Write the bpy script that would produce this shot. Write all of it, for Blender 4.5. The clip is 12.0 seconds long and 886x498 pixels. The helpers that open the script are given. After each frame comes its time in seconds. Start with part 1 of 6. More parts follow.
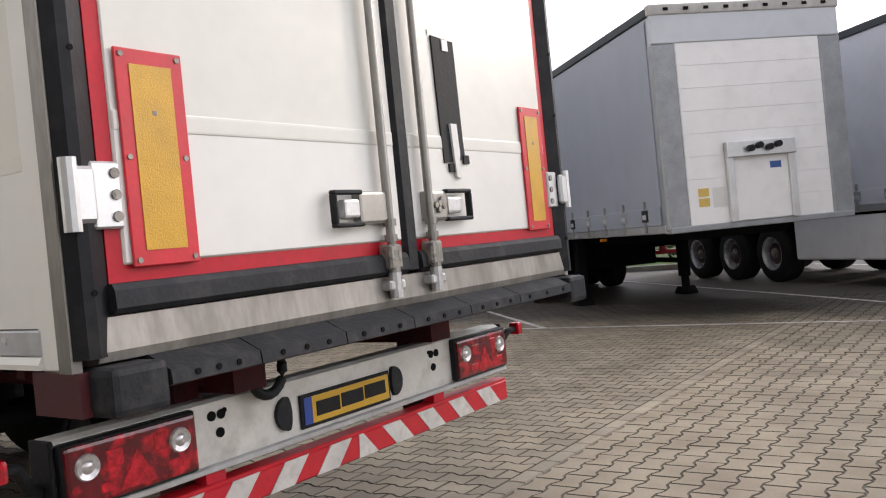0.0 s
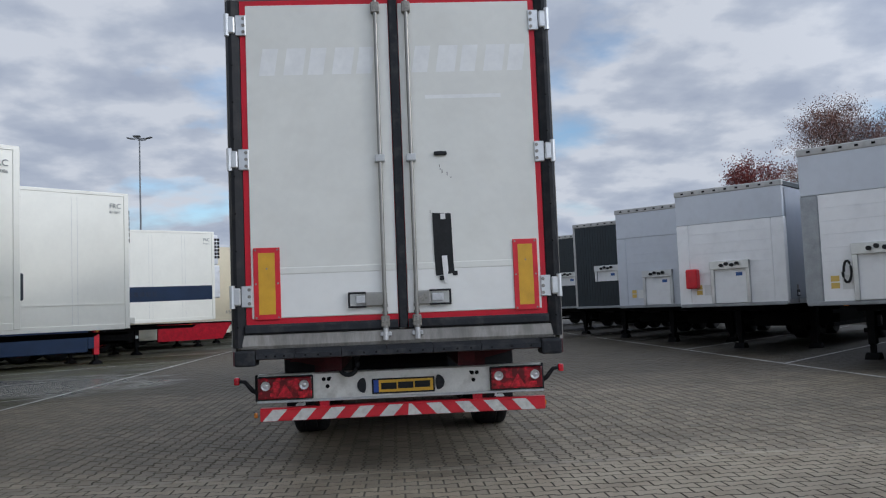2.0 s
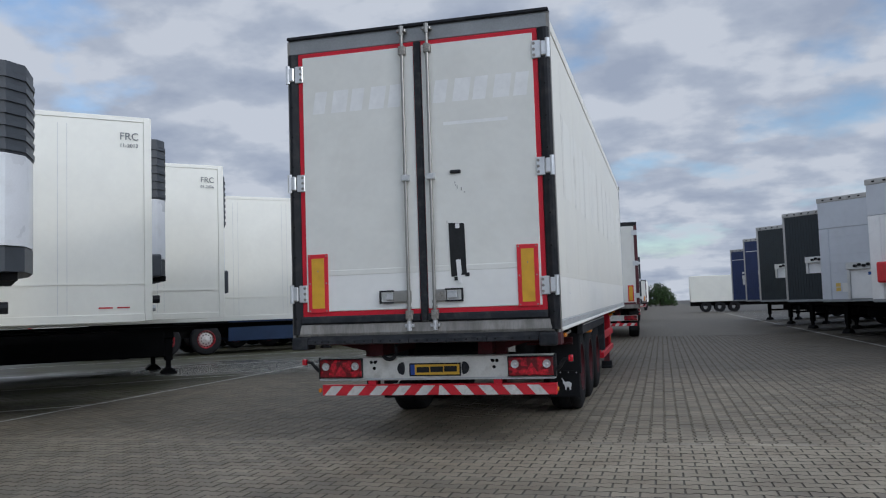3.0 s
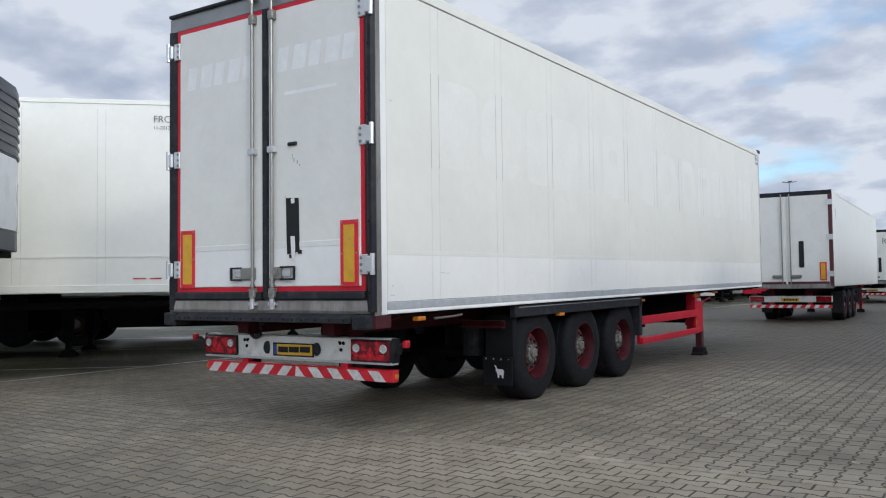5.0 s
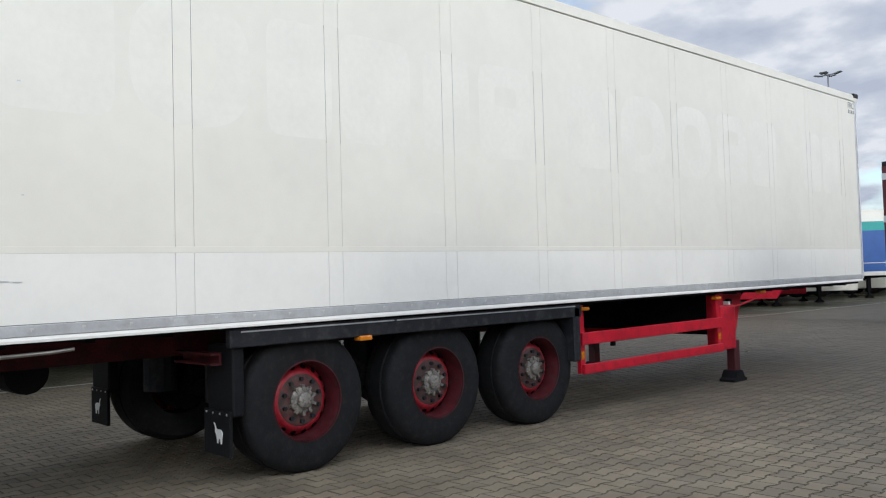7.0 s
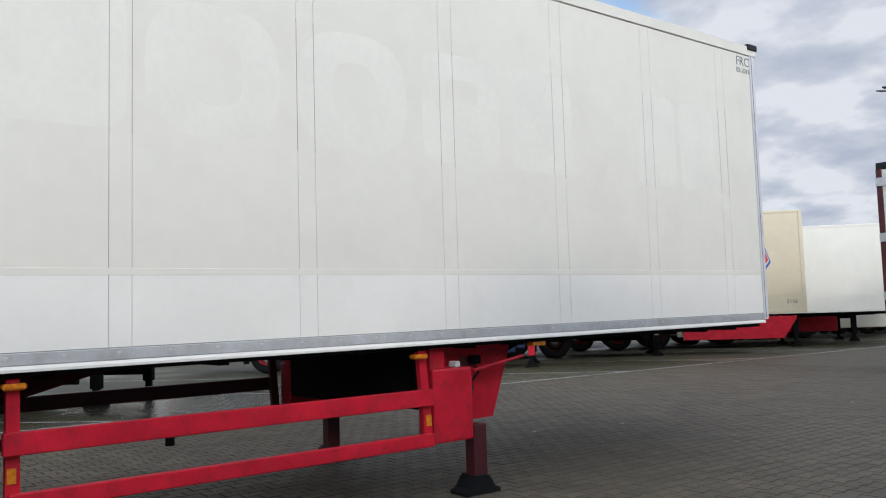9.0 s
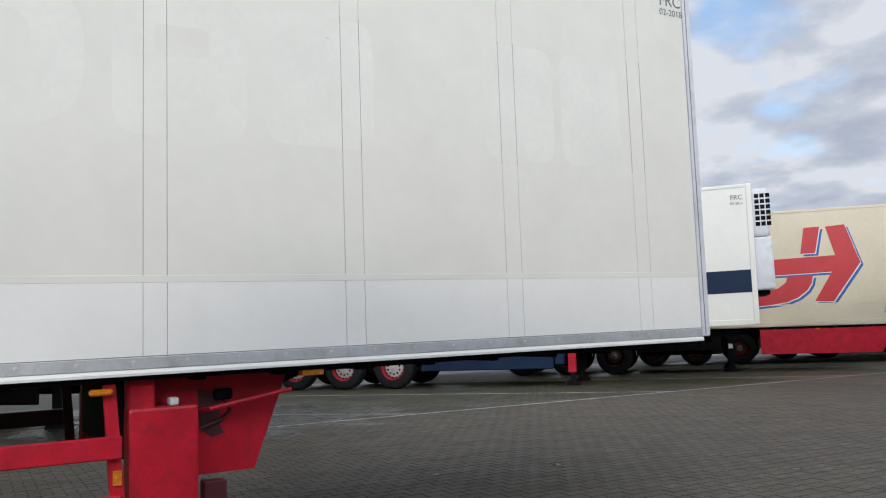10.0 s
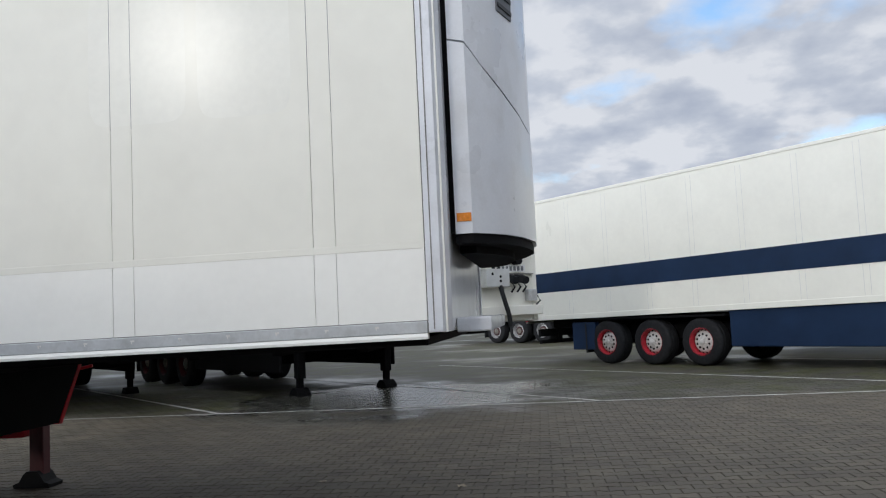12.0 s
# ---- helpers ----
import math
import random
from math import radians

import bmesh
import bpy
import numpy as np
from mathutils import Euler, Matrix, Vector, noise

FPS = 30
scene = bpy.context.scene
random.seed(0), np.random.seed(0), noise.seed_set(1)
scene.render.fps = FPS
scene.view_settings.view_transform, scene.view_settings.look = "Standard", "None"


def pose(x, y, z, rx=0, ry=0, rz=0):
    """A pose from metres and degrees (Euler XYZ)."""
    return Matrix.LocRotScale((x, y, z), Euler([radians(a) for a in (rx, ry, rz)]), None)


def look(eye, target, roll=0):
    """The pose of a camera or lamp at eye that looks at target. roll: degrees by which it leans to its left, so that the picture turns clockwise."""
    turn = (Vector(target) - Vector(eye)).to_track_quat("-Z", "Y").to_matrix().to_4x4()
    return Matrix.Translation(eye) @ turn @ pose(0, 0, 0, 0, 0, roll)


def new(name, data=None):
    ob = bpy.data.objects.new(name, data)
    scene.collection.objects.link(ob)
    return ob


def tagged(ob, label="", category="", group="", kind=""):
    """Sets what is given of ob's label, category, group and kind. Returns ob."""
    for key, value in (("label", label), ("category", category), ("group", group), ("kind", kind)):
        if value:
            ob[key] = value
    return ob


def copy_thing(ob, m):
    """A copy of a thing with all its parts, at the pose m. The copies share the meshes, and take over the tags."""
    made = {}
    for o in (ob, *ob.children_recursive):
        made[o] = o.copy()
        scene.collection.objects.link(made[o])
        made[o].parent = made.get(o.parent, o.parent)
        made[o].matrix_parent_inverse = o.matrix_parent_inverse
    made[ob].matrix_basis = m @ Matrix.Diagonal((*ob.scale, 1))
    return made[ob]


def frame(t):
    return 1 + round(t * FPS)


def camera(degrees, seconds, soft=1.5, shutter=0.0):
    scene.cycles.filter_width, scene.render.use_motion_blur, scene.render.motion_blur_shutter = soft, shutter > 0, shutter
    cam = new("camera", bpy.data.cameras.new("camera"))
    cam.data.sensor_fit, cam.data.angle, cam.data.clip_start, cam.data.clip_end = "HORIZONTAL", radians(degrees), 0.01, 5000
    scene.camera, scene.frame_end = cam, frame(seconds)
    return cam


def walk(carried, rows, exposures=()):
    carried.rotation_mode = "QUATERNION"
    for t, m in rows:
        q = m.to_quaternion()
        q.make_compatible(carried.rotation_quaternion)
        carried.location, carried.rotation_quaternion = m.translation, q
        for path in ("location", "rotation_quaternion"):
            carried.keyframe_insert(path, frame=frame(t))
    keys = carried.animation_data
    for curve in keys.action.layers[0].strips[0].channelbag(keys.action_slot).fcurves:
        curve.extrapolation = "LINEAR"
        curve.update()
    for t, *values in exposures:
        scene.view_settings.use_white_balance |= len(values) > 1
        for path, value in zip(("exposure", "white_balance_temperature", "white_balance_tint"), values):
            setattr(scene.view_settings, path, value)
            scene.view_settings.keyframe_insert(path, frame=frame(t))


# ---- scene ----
cam = camera(55.7, 12.0, soft=1.15)
PATH = [
    (0, (-2.432, -1.916, 1.292), (-0.799, -0.761, 1.274), -5.6),
    (0.5, (-2.085, -3.187, 1.297), (-0.935, -1.551, 1.322), -4.9),
    (1, (-1.677, -4.38, 1.335), (-0.872, -2.55, 1.396), -3.5),
    (1.5, (-0.93, -5.714, 1.356), (-0.504, -3.763, 1.462), -2.9),
    (2, (-0.026, -6.734, 1.345), (0.093, -4.743, 1.484), -2.3),
    (2.5, (1.072, -7.455, 1.322), (0.897, -5.467, 1.458), -2.2),
    (2.7, (1.537, -7.661, 1.321), (1.215, -5.692, 1.46), -2.2),
    (4.3, (4.702, -6.808, 1.314), (3.802, -5.024, 1.408), 0.1),
    (4.5, (5.028, -6.462, 1.305), (4.056, -4.717, 1.405), -0.1),
    (5, (5.638, -5.508, 1.311), (4.531, -3.844, 1.396), -0.7),
    (5.5, (6.03, -4.338, 1.296), (4.812, -2.453, 1.357), -0.9),
    (6, (6.278, -3.008, 1.31), (4.984, -1.484, 1.363), -1.3),
    (6.5, (6.351, -1.778, 1.307), (4.97, -0.333, 1.356), -1.4),
    (7, (6.361, -0.402, 1.354), (4.909, 0.972, 1.433), -1.6),
    (7.5, (6.22, 1.031, 1.379), (4.758, 2.391, 1.49), -0.9),
    (7.7, (6.172, 1.587, 1.373), (4.706, 2.943, 1.48), -1.0),
    (9.3, (6.08, 6.267, 1.331), (4.467, 7.435, 1.514), -1.8),
    (9.5, (6.066, 6.857, 1.322), (4.413, 7.966, 1.514), -1.9),
    (10, (6.102, 8.368, 1.328), (4.371, 9.35, 1.525), -2.0),
    (10.5, (6.112, 9.947, 1.331), (4.298, 10.768, 1.525), -1.7),
    (11, (6.112, 11.423, 1.329), (4.215, 12.035, 1.492), -1.9),
    (11.5, (6.029, 12.717, 1.309), (4.056, 13.012, 1.451), -2.2),
    (12, (5.9, 14.044, 1.317), (3.919, 13.82, 1.474), -2.7),
]
walk(cam, [(t, look(eye, target, roll)) for t, eye, target, roll in PATH],
     exposures=[(0, 0.95, 6880, 16), (0.5, 1.0, 6950, 14), (1, 0.76, 6400, 12), (1.5, 0.47, 6050, 11), (2.5, 0.06, 5850, 10), (4.5, 0.40, 5800, 10), (5.5, 0.48, 6080, 10), (7.5, 0.58, 6170, 10), (9.5, 0.48, 6180, 11), (12, 0.44, 6180, 10)])

# ==== world ====
SUN_DIR = Vector((0.876, -0.372, 0.31)).normalized()
world = bpy.data.worlds.new("sky")
scene.world = world
world.use_nodes = True
wn, wl = world.node_tree.nodes, world.node_tree.links
wn.clear()
w_out = wn.new("ShaderNodeOutputWorld")
sky = wn.new("ShaderNodeTexSky")
sky.sky_type = 'NISHITA'
sky.sun_disc = False
sky.sun_elevation = math.asin(SUN_DIR.z)
sky.sun_rotation = math.atan2(SUN_DIR.x, SUN_DIR.y)
sky.air_density, sky.dust_density, sky.ozone_density = 1.0, 0.6, 2.0
bg_sky = wn.new("ShaderNodeBackground")
bg_sky.inputs["Strength"].default_value = 0.135
wl.new(sky.outputs[0], bg_sky.inputs["Color"])
co = wn.new("ShaderNodeTexCoord")
sep = wn.new("ShaderNodeSeparateXYZ")
wl.new(co.outputs["Generated"], sep.inputs[0])


def wmath(op, a, b=None, clamp=False):
    n = wn.new("ShaderNodeMath")
    n.operation, n.use_clamp = op, clamp
    for i, v in enumerate((a, b)):
        if v is None:
            continue
        if isinstance(v, (int, float)):
            n.inputs[i].default_value = v
        else:
            wl.new(v, n.inputs[i])
    return n.outputs[0]


lift = wmath('MAXIMUM', wmath('ADD', sep.outputs[2], 0.24), 0.05)
comb = wn.new("ShaderNodeCombineXYZ")
wl.new(wmath('DIVIDE', sep.outputs[0], lift), comb.inputs[0])
wl.new(wmath('DIVIDE', sep.outputs[1], lift), comb.inputs[1])


def wnoise(scale, detail, rough, dist=0.0):
    n = wn.new("ShaderNodeTexNoise")
    n.inputs["Scale"].default_value, n.inputs["Detail"].default_value = scale, detail
    n.inputs["Roughness"].default_value, n.inputs["Distortion"].default_value = rough, dist
    wl.new(comb.outputs[0], n.inputs["Vector"])
    return n.outputs["Fac"]


def wramp(fac, *stops):
    n = wn.new("ShaderNodeValToRGB")
    el = n.color_ramp.elements
    while len(el) < len(stops):
        el.new(0.5)
    for e, (p, c) in zip(el, stops):
        e.position, e.color = p, (*c, 1)
    wl.new(fac, n.inputs[0])
    return n.outputs[0]


cover = wramp(wnoise(1.7, 8, 0.5, 0.0), (0.345, (0.0,) * 3), (0.45, (1.0,) * 3))
shade = wramp(wnoise(4.4, 8, 0.5, 0.0), (0.34, (0.62, 0.67, 0.78)), (0.47, (0.78, 0.82, 0.90)), (0.57, (1.03, 1.04, 1.07)))
bg_cloud = wn.new("ShaderNodeBackground")
bg_cloud.inputs["Strength"].default_value = 0.73
wl.new(shade, bg_cloud.inputs["Color"])
# the cloud layer is brighter round the veiled sun
aim = wn.new("ShaderNodeVectorMath")
aim.operation = 'DOT_PRODUCT'
aim.inputs[1].default_value = SUN_DIR
wl.new(co.outputs["Generated"], aim.inputs[0])
glow = wmath('POWER', wmath('MAXIMUM', aim.outputs["Value"], 0.0), 2.0)
wl.new(wmath('ADD', wmath('MULTIPLY', glow, 1.4), 0.52), bg_cloud.inputs["Strength"])
wmix = wn.new("ShaderNodeMixShader")
wl.new(cover, wmix.inputs[0])
wl.new(bg_sky.outputs[0], wmix.inputs[1])
wl.new(bg_cloud.outputs[0], wmix.inputs[2])
wl.new(wmix.outputs[0], w_out.inputs["Surface"])

sun = new("sun", bpy.data.lights.new("sun", 'SUN'))
sun.data.energy, sun.data.angle, sun.data.color = 0.42, radians(6), (1.0, 0.93, 0.82)
sun.matrix_world = look(SUN_DIR * 60, (0, 0, 0))


# ==== materials ====
def material(name, base, rough=0.6, metal=0.0, vary=0.12, scale=3.0, fine=60.0, bump=0.0, spec=0.5, coat=0.0, dirt=None, dirt_amount=0.0, island=0.0, stretch=(1, 1, 1)):
    m = bpy.data.materials.new(name)
    m.use_nodes = True
    n, l = m.node_tree.nodes, m.node_tree.links
    b = n["Principled BSDF"]
    b.inputs["Roughness"].default_value, b.inputs["Metallic"].default_value = rough, metal
    b.inputs["Specular IOR Level"].default_value = spec
    b.inputs["Coat Weight"].default_value = coat
    b.inputs["Coat Roughness"].default_value = 0.13
    tc, mp = n.new("ShaderNodeTexCoord"), n.new("ShaderNodeMapping")
    mp.inputs["Scale"].default_value = stretch
    l.new(tc.outputs["Object"], mp.inputs[0])

    def tex(s, d):
        t = n.new("ShaderNodeTexNoise")
        t.inputs["Scale"].default_value, t.inputs["Detail"].default_value = s, d
        l.new(mp.outputs[0], t.inputs["Vector"])
        return t.outputs["Fac"]

    def mixer(kind, fac, a, c):
        x = n.new("ShaderNodeMix")
        x.data_type, x.blend_type = 'RGBA', kind
        for sock, v in ((x.inputs[0], fac), (x.inputs[6], a), (x.inputs[7], c)):
            if isinstance(v, (int, float)):
                sock.default_value = v
            elif isinstance(v, tuple):
                sock.default_value = (*v, 1)
            else:
                l.new(v, sock)
        return x.outputs[2]

    def ramp(fac, lo, hi, a, c):
        r = n.new("ShaderNodeValToRGB")
        r.color_ramp.elements[0].position, r.color_ramp.elements[1].position = lo, hi
        r.color_ramp.elements[0].color, r.color_ramp.elements[1].color = (*a, 1), (*c, 1)
        l.new(fac, r.inputs[0])
        return r.outputs[0]

    big, small = tex(scale, 6), tex(fine, 4)
    k = 1 - vary
    col = mixer('MULTIPLY', 1.0, ramp(big, 0.3, 0.7, tuple(c * k for c in base), tuple(min(1, c * (1 + vary * 0.5)) for c in base)),
                ramp(small, 0.35, 0.65, (1 - vary * 0.5,) * 3, (1.0,) * 3))
    if island:
        g = n.new("ShaderNodeNewGeometry")
        col = mixer('MULTIPLY', 1.0, col, ramp(g.outputs["Random Per Island"], 0.0, 1.0, (1 - island,) * 3, (1.0, 0.99, 0.97)))
    if dirt:
        col = mixer('MIX', ramp(tex(scale * 2.3, 9), 0.5, 0.72, (0, 0, 0), (dirt_amount,) * 3), col, dirt)
    l.new(col, b.inputs["Base Color"])
    rr = n.new("ShaderNodeMapRange")
    rr.inputs["To Min"].default_value, rr.inputs["To Max"].default_value = max(0.03, rough - 0.1), min(1, rough + 0.1)
    l.new(big, rr.inputs["Value"])
    l.new(rr.outputs[0], b.inputs["Roughness"])
    if bump:
        bp = n.new("ShaderNodeBump")
        bp.inputs["Strength"].default_value, bp.inputs["Distance"].default_value = bump, 0.004
        l.new(small, bp.inputs["Height"])
        l.new(bp.outputs[0], b.inputs["Normal"])
    return m


M = {}
M["panel"] = material("panel_cream", (0.808, 0.788, 0.698), 0.42, vary=0.04, scale=1.2, fine=9, spec=0.11, coat=0.14, dirt=(0.55, 0.52, 0.44), dirt_amount=0.07)
M["kick"] = material("panel_white", (0.868, 0.853, 0.79), 0.46, vary=0.03, scale=2, fine=20, spec=0.2, coat=0.08, dirt=(0.6, 0.58, 0.50), dirt_amount=0.09)
M["door"] = material("door_white", (0.735, 0.73, 0.672), 0.34, vary=0.06, scale=1.5, fine=14, coat=0.15, dirt=(0.48, 0.45, 0.38), dirt_amount=0.14)
M["door_low"] = material("door_low_white", (0.79, 0.785, 0.745), 0.36, vary=0.05, scale=1.5, fine=14, coat=0.15, dirt=(0.5, 0.47, 0.4), dirt_amount=0.14)
M["ghost"] = material("unfaded_paint", (0.821, 0.803, 0.718), 0.38, vary=0.04, scale=2.5, fine=20, spec=0.11, coat=0.12)
M["ghost_door"] = material("unfaded_door_paint", (0.80, 0.80, 0.775), 0.36, vary=0.08, scale=6, fine=25)
# real dark maroon parts, and the red left guard rails with shade put in
M["maroon_dark"] = material("maroon_and_shaded_red", (0.085, 0.014, 0.019), 0.5, vary=0.3, scale=4)
M["seam"] = material("joint_sealant", (0.27, 0.26, 0.24), 0.8, vary=0.5)
M["rail"] = material("galvanised_rail", (0.55, 0.56, 0.56), 0.45, metal=0.2, vary=0.15, scale=5, dirt=(0.25, 0.23, 0.2), dirt_amount=0.3)
M["alu"] = material("aluminium", (0.66, 0.67, 0.67), 0.33, metal=0.7, vary=0.12, scale=6)
M["steel"] = material("stainless_steel", (0.31, 0.30, 0.275), 0.34, metal=0.8, vary=0.15, scale=8)
M["post"] = material("black_plastic", (0.016, 0.017, 0.02), 0.45, spec=0.2, vary=0.3, scale=4, bump=0.2, dirt=(0.06, 0.055, 0.05), dirt_amount=0.35)
M["rubber"] = material("bumper_rubber", (0.022, 0.024, 0.028), 0.55, spec=0.2, vary=0.3, scale=6, bump=0.4, dirt=(0.07, 0.068, 0.065), dirt_amount=0.5)
M["maroon"] = material("red_door_edge", (0.56, 0.012, 0.028), 0.42, spec=0.3, vary=0.15, scale=4, dirt=(0.30, 0.03, 0.035), dirt_amount=0.3)
M["red"] = material("chassis_red", (0.62, 0.014, 0.034), 0.42, spec=0.3, vary=0.22, scale=5, dirt=(0.16, 0.02, 0.025), dirt_amount=0.4, coat=0.08)
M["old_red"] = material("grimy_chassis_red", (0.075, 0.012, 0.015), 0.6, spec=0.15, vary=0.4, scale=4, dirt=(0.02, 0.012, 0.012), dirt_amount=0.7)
M["red_rim"] = material("rim_red", (0.50, 0.022, 0.038), 0.42, vary=0.35, scale=10, dirt=(0.07, 0.02, 0.022), dirt_amount=0.55)
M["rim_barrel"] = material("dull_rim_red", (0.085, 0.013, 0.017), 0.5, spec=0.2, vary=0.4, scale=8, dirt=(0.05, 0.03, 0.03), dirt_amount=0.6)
M["redref"] = material("reflective_red", (0.66, 0.014, 0.028), 0.38, vary=0.15, scale=8, bump=0.1)
M["yellow"] = material("reflective_yellow", (0.66, 0.36, 0.02), 0.35, vary=0.12, scale=10, fine=220, bump=0.3)
M["whiteref"] = material("reflective_white", (0.72, 0.70, 0.66), 0.4, vary=0.15, scale=9, dirt=(0.35, 0.30, 0.25), dirt_amount=0.4)
M["sill"] = material("weathered_sill", (0.33, 0.31, 0.28), 0.45, metal=0.45, vary=0.35, scale=5, dirt=(0.13, 0.12, 0.10), dirt_amount=0.6, stretch=(1, 1, 0.25))
M["header"] = material("header_steel", (0.28, 0.29, 0.29), 0.4, metal=0.4, vary=0.2, scale=3)
M["beam"] = material("lamp_beam_paint", (0.80, 0.785, 0.73), 0.42, vary=0.12, scale=4, dirt=(0.35, 0.31, 0.25), dirt_amount=0.45)
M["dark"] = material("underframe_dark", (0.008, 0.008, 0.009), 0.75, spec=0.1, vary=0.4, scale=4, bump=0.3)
M["tyre"] = material("tyre_rubber", (0.017, 0.0175, 0.019), 0.72, spec=0.15, vary=0.25, scale=9, fine=80, bump=0.4, dirt=(0.04, 0.037, 0.035), dirt_amount=0.35)
M["hub"] = material("greasy_hub", (0.33, 0.31, 0.275), 0.5, metal=0.4, vary=0.4, scale=25, dirt=(0.05, 0.04, 0.035), dirt_amount=0.7)
M["disc"] = material("grimy_rim_disc", (0.09, 0.058, 0.05), 0.6, vary=0.5, scale=9, dirt=(0.26, 0.022, 0.032), dirt_amount=0.6)
M["rim_steel"] = material("rim_silver", (0.60, 0.60, 0.60), 0.35, metal=0.6, vary=0.2, scale=15)
# the lens's glow is painted in: bright red patches in the dirt slot
M["lens"] = material("red_lens", (0.20, 0.003, 0.010), 0.10, vary=0.45, scale=9, fine=60, coat=0.7, dirt=(0.85, 0.012, 0.03), dirt_amount=0.95)
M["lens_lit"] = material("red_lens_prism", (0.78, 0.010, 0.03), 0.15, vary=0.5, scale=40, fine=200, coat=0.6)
M["clear"] = material("clear_lens", (0.75, 0.72, 0.72), 0.12, metal=0.4, vary=0.3, scale=60, fine=200, coat=0.6)
M["amber"] = material("amber_lens", (0.75, 0.24, 0.015), 0.25, vary=0.2, scale=30, coat=0.5)
M["plate"] = material("plate_yellow", (0.72, 0.42, 0.03), 0.4, vary=0.08)
M["blue"] = material("plate_blue", (0.02, 0.07, 0.35), 0.4, vary=0.1)
M["navy"] = material("navy_paint", (0.011, 0.027, 0.066), 0.5, spec=0.2, vary=0.2, scale=2)
M["navy_faded"] = material("faded_navy_paint", (0.009, 0.020, 0.050), 0.5, spec=0.25, vary=0.3, scale=5)
M["teal"] = material("teal_print", (0.03, 0.36, 0.33), 0.45, vary=0.1)
M["joint_pale"] = material("pale_joint", (0.64, 0.64, 0.62), 0.6, vary=0.15)
M["navy2"] = material("navy_tarpaulin", (0.022, 0.04, 0.13), 0.55, vary=0.2, scale=2)
M["green_dk"] = material("dark_tarpaulin", (0.020, 0.030, 0.037), 0.5, vary=0.25, scale=2)
M["white"] = material("trailer_white", (0.835, 0.82, 0.732), 0.32, vary=0.04, scale=1.2, fine=12, coat=0.2, dirt=(0.6, 0.58, 0.52), dirt_amount=0.08)
M["beige"] = material("trailer_beige", (0.70, 0.62, 0.44), 0.35, vary=0.07, scale=1.2, fine=12, coat=0.2)
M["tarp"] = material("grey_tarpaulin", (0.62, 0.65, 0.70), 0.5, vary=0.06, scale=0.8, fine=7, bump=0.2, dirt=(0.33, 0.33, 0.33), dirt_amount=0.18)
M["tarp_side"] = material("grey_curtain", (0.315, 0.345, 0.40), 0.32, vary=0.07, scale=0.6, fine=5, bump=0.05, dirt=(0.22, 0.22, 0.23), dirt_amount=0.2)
M["board"] = material("headboard_white", (0.92, 0.92, 0.92), 0.4, vary=0.05, scale=2.0, dirt=(0.5, 0.5, 0.5), dirt_amount=0.15)
M["rail_pale"] = material("pale_roof_rail", (0.50, 0.49, 0.47), 0.5, vary=0.15, scale=4, dirt=(0.25, 0.24, 0.22), dirt_amount=0.4)
M["gpost"] = material("grey_post", (0.36, 0.38, 0.40), 0.45, metal=0.3, vary=0.2, scale=4, dirt=(0.2, 0.2, 0.2), dirt_amount=0.2)
M["unit"] = material("unit_white", (0.70, 0.71, 0.73), 0.3, vary=0.07, scale=2, coat=0.3, dirt=(0.4, 0.38, 0.34), dirt_amount=0.25)
M["unit_dark"] = material("unit_grey", (0.045, 0.052, 0.062), 0.45, vary=0.2, scale=3)
M["ink"] = material("grey_lettering", (0.16, 0.17, 0.18), 0.5, vary=0.2, scale=20)
M["logo_red"] = material("logo_red", (0.55, 0.03, 0.035), 0.4, vary=0.1)
M["logo_blue"] = material("logo_blue", (0.03, 0.11, 0.36), 0.4, vary=0.1)
M["sticker"] = material("yellow_sticker", (0.72, 0.50, 0.12), 0.5, vary=0.1)
M["paper"] = material("white_sticker", (0.78, 0.78, 0.76), 0.5, vary=0.08)
M["mirror"] = material("mirror_tape", (0.75, 0.74, 0.72), 0.3, vary=0.1)
M["tape"] = material("black_tape", (0.022, 0.023, 0.024), 0.6, spec=0.2, vary=0.3, scale=10, bump=0.3)
M["flap"] = material("mudflap_rubber", (0.012, 0.0125, 0.014), 0.65, spec=0.15, vary=0.3, scale=8, bump=0.3)
M["pole"] = material("galvanised_mast", (0.20, 0.21, 0.22), 0.5, metal=0.5, vary=0.15)
M["bark"] = material("bark", (0.075, 0.06, 0.05), 0.9, vary=0.4, scale=8, bump=0.6)
M["leaf_red"] = material("red_autumn_leaf", (0.38, 0.08, 0.07), 0.7, vary=0.4, scale=0.8, island=0.6)
M["leaf_brown"] = material("brown_autumn_leaf", (0.34, 0.17, 0.13), 0.7, vary=0.4, scale=0.8, island=0.6)
M["leaf_orange"] = material("orange_autumn_leaf", (0.62, 0.34, 0.15), 0.7, vary=0.4, scale=0.8, island=0.6)
M["leaf_green"] = material("green_leaf", (0.06, 0.12, 0.025), 0.7, vary=0.4, scale=0.8, island=0.6)
M["grass"] = material("grass", (0.05, 0.105, 0.022), 0.9, spec=0.2, vary=0.6, scale=0.7, fine=40, bump=1.0, dirt=(0.12, 0.09, 0.03), dirt_amount=0.5)
M["kerb"] = material("kerb_concrete", (0.30, 0.29, 0.26), 0.8, vary=0.2, scale=3, bump=0.4)
M["line"] = material("worn_road_paint", (0.66, 0.65, 0.61), 0.7, vary=0.35, scale=3, fine=40, dirt=(0.22, 0.205, 0.18), dirt_amount=1.0)
M["brick_far"] = material("brick_facade", (0.24, 0.12, 0.08), 0.8, vary=0.2)
M["glass"] = material("dark_glass", (0.02, 0.025, 0.03), 0.08, vary=0.2)
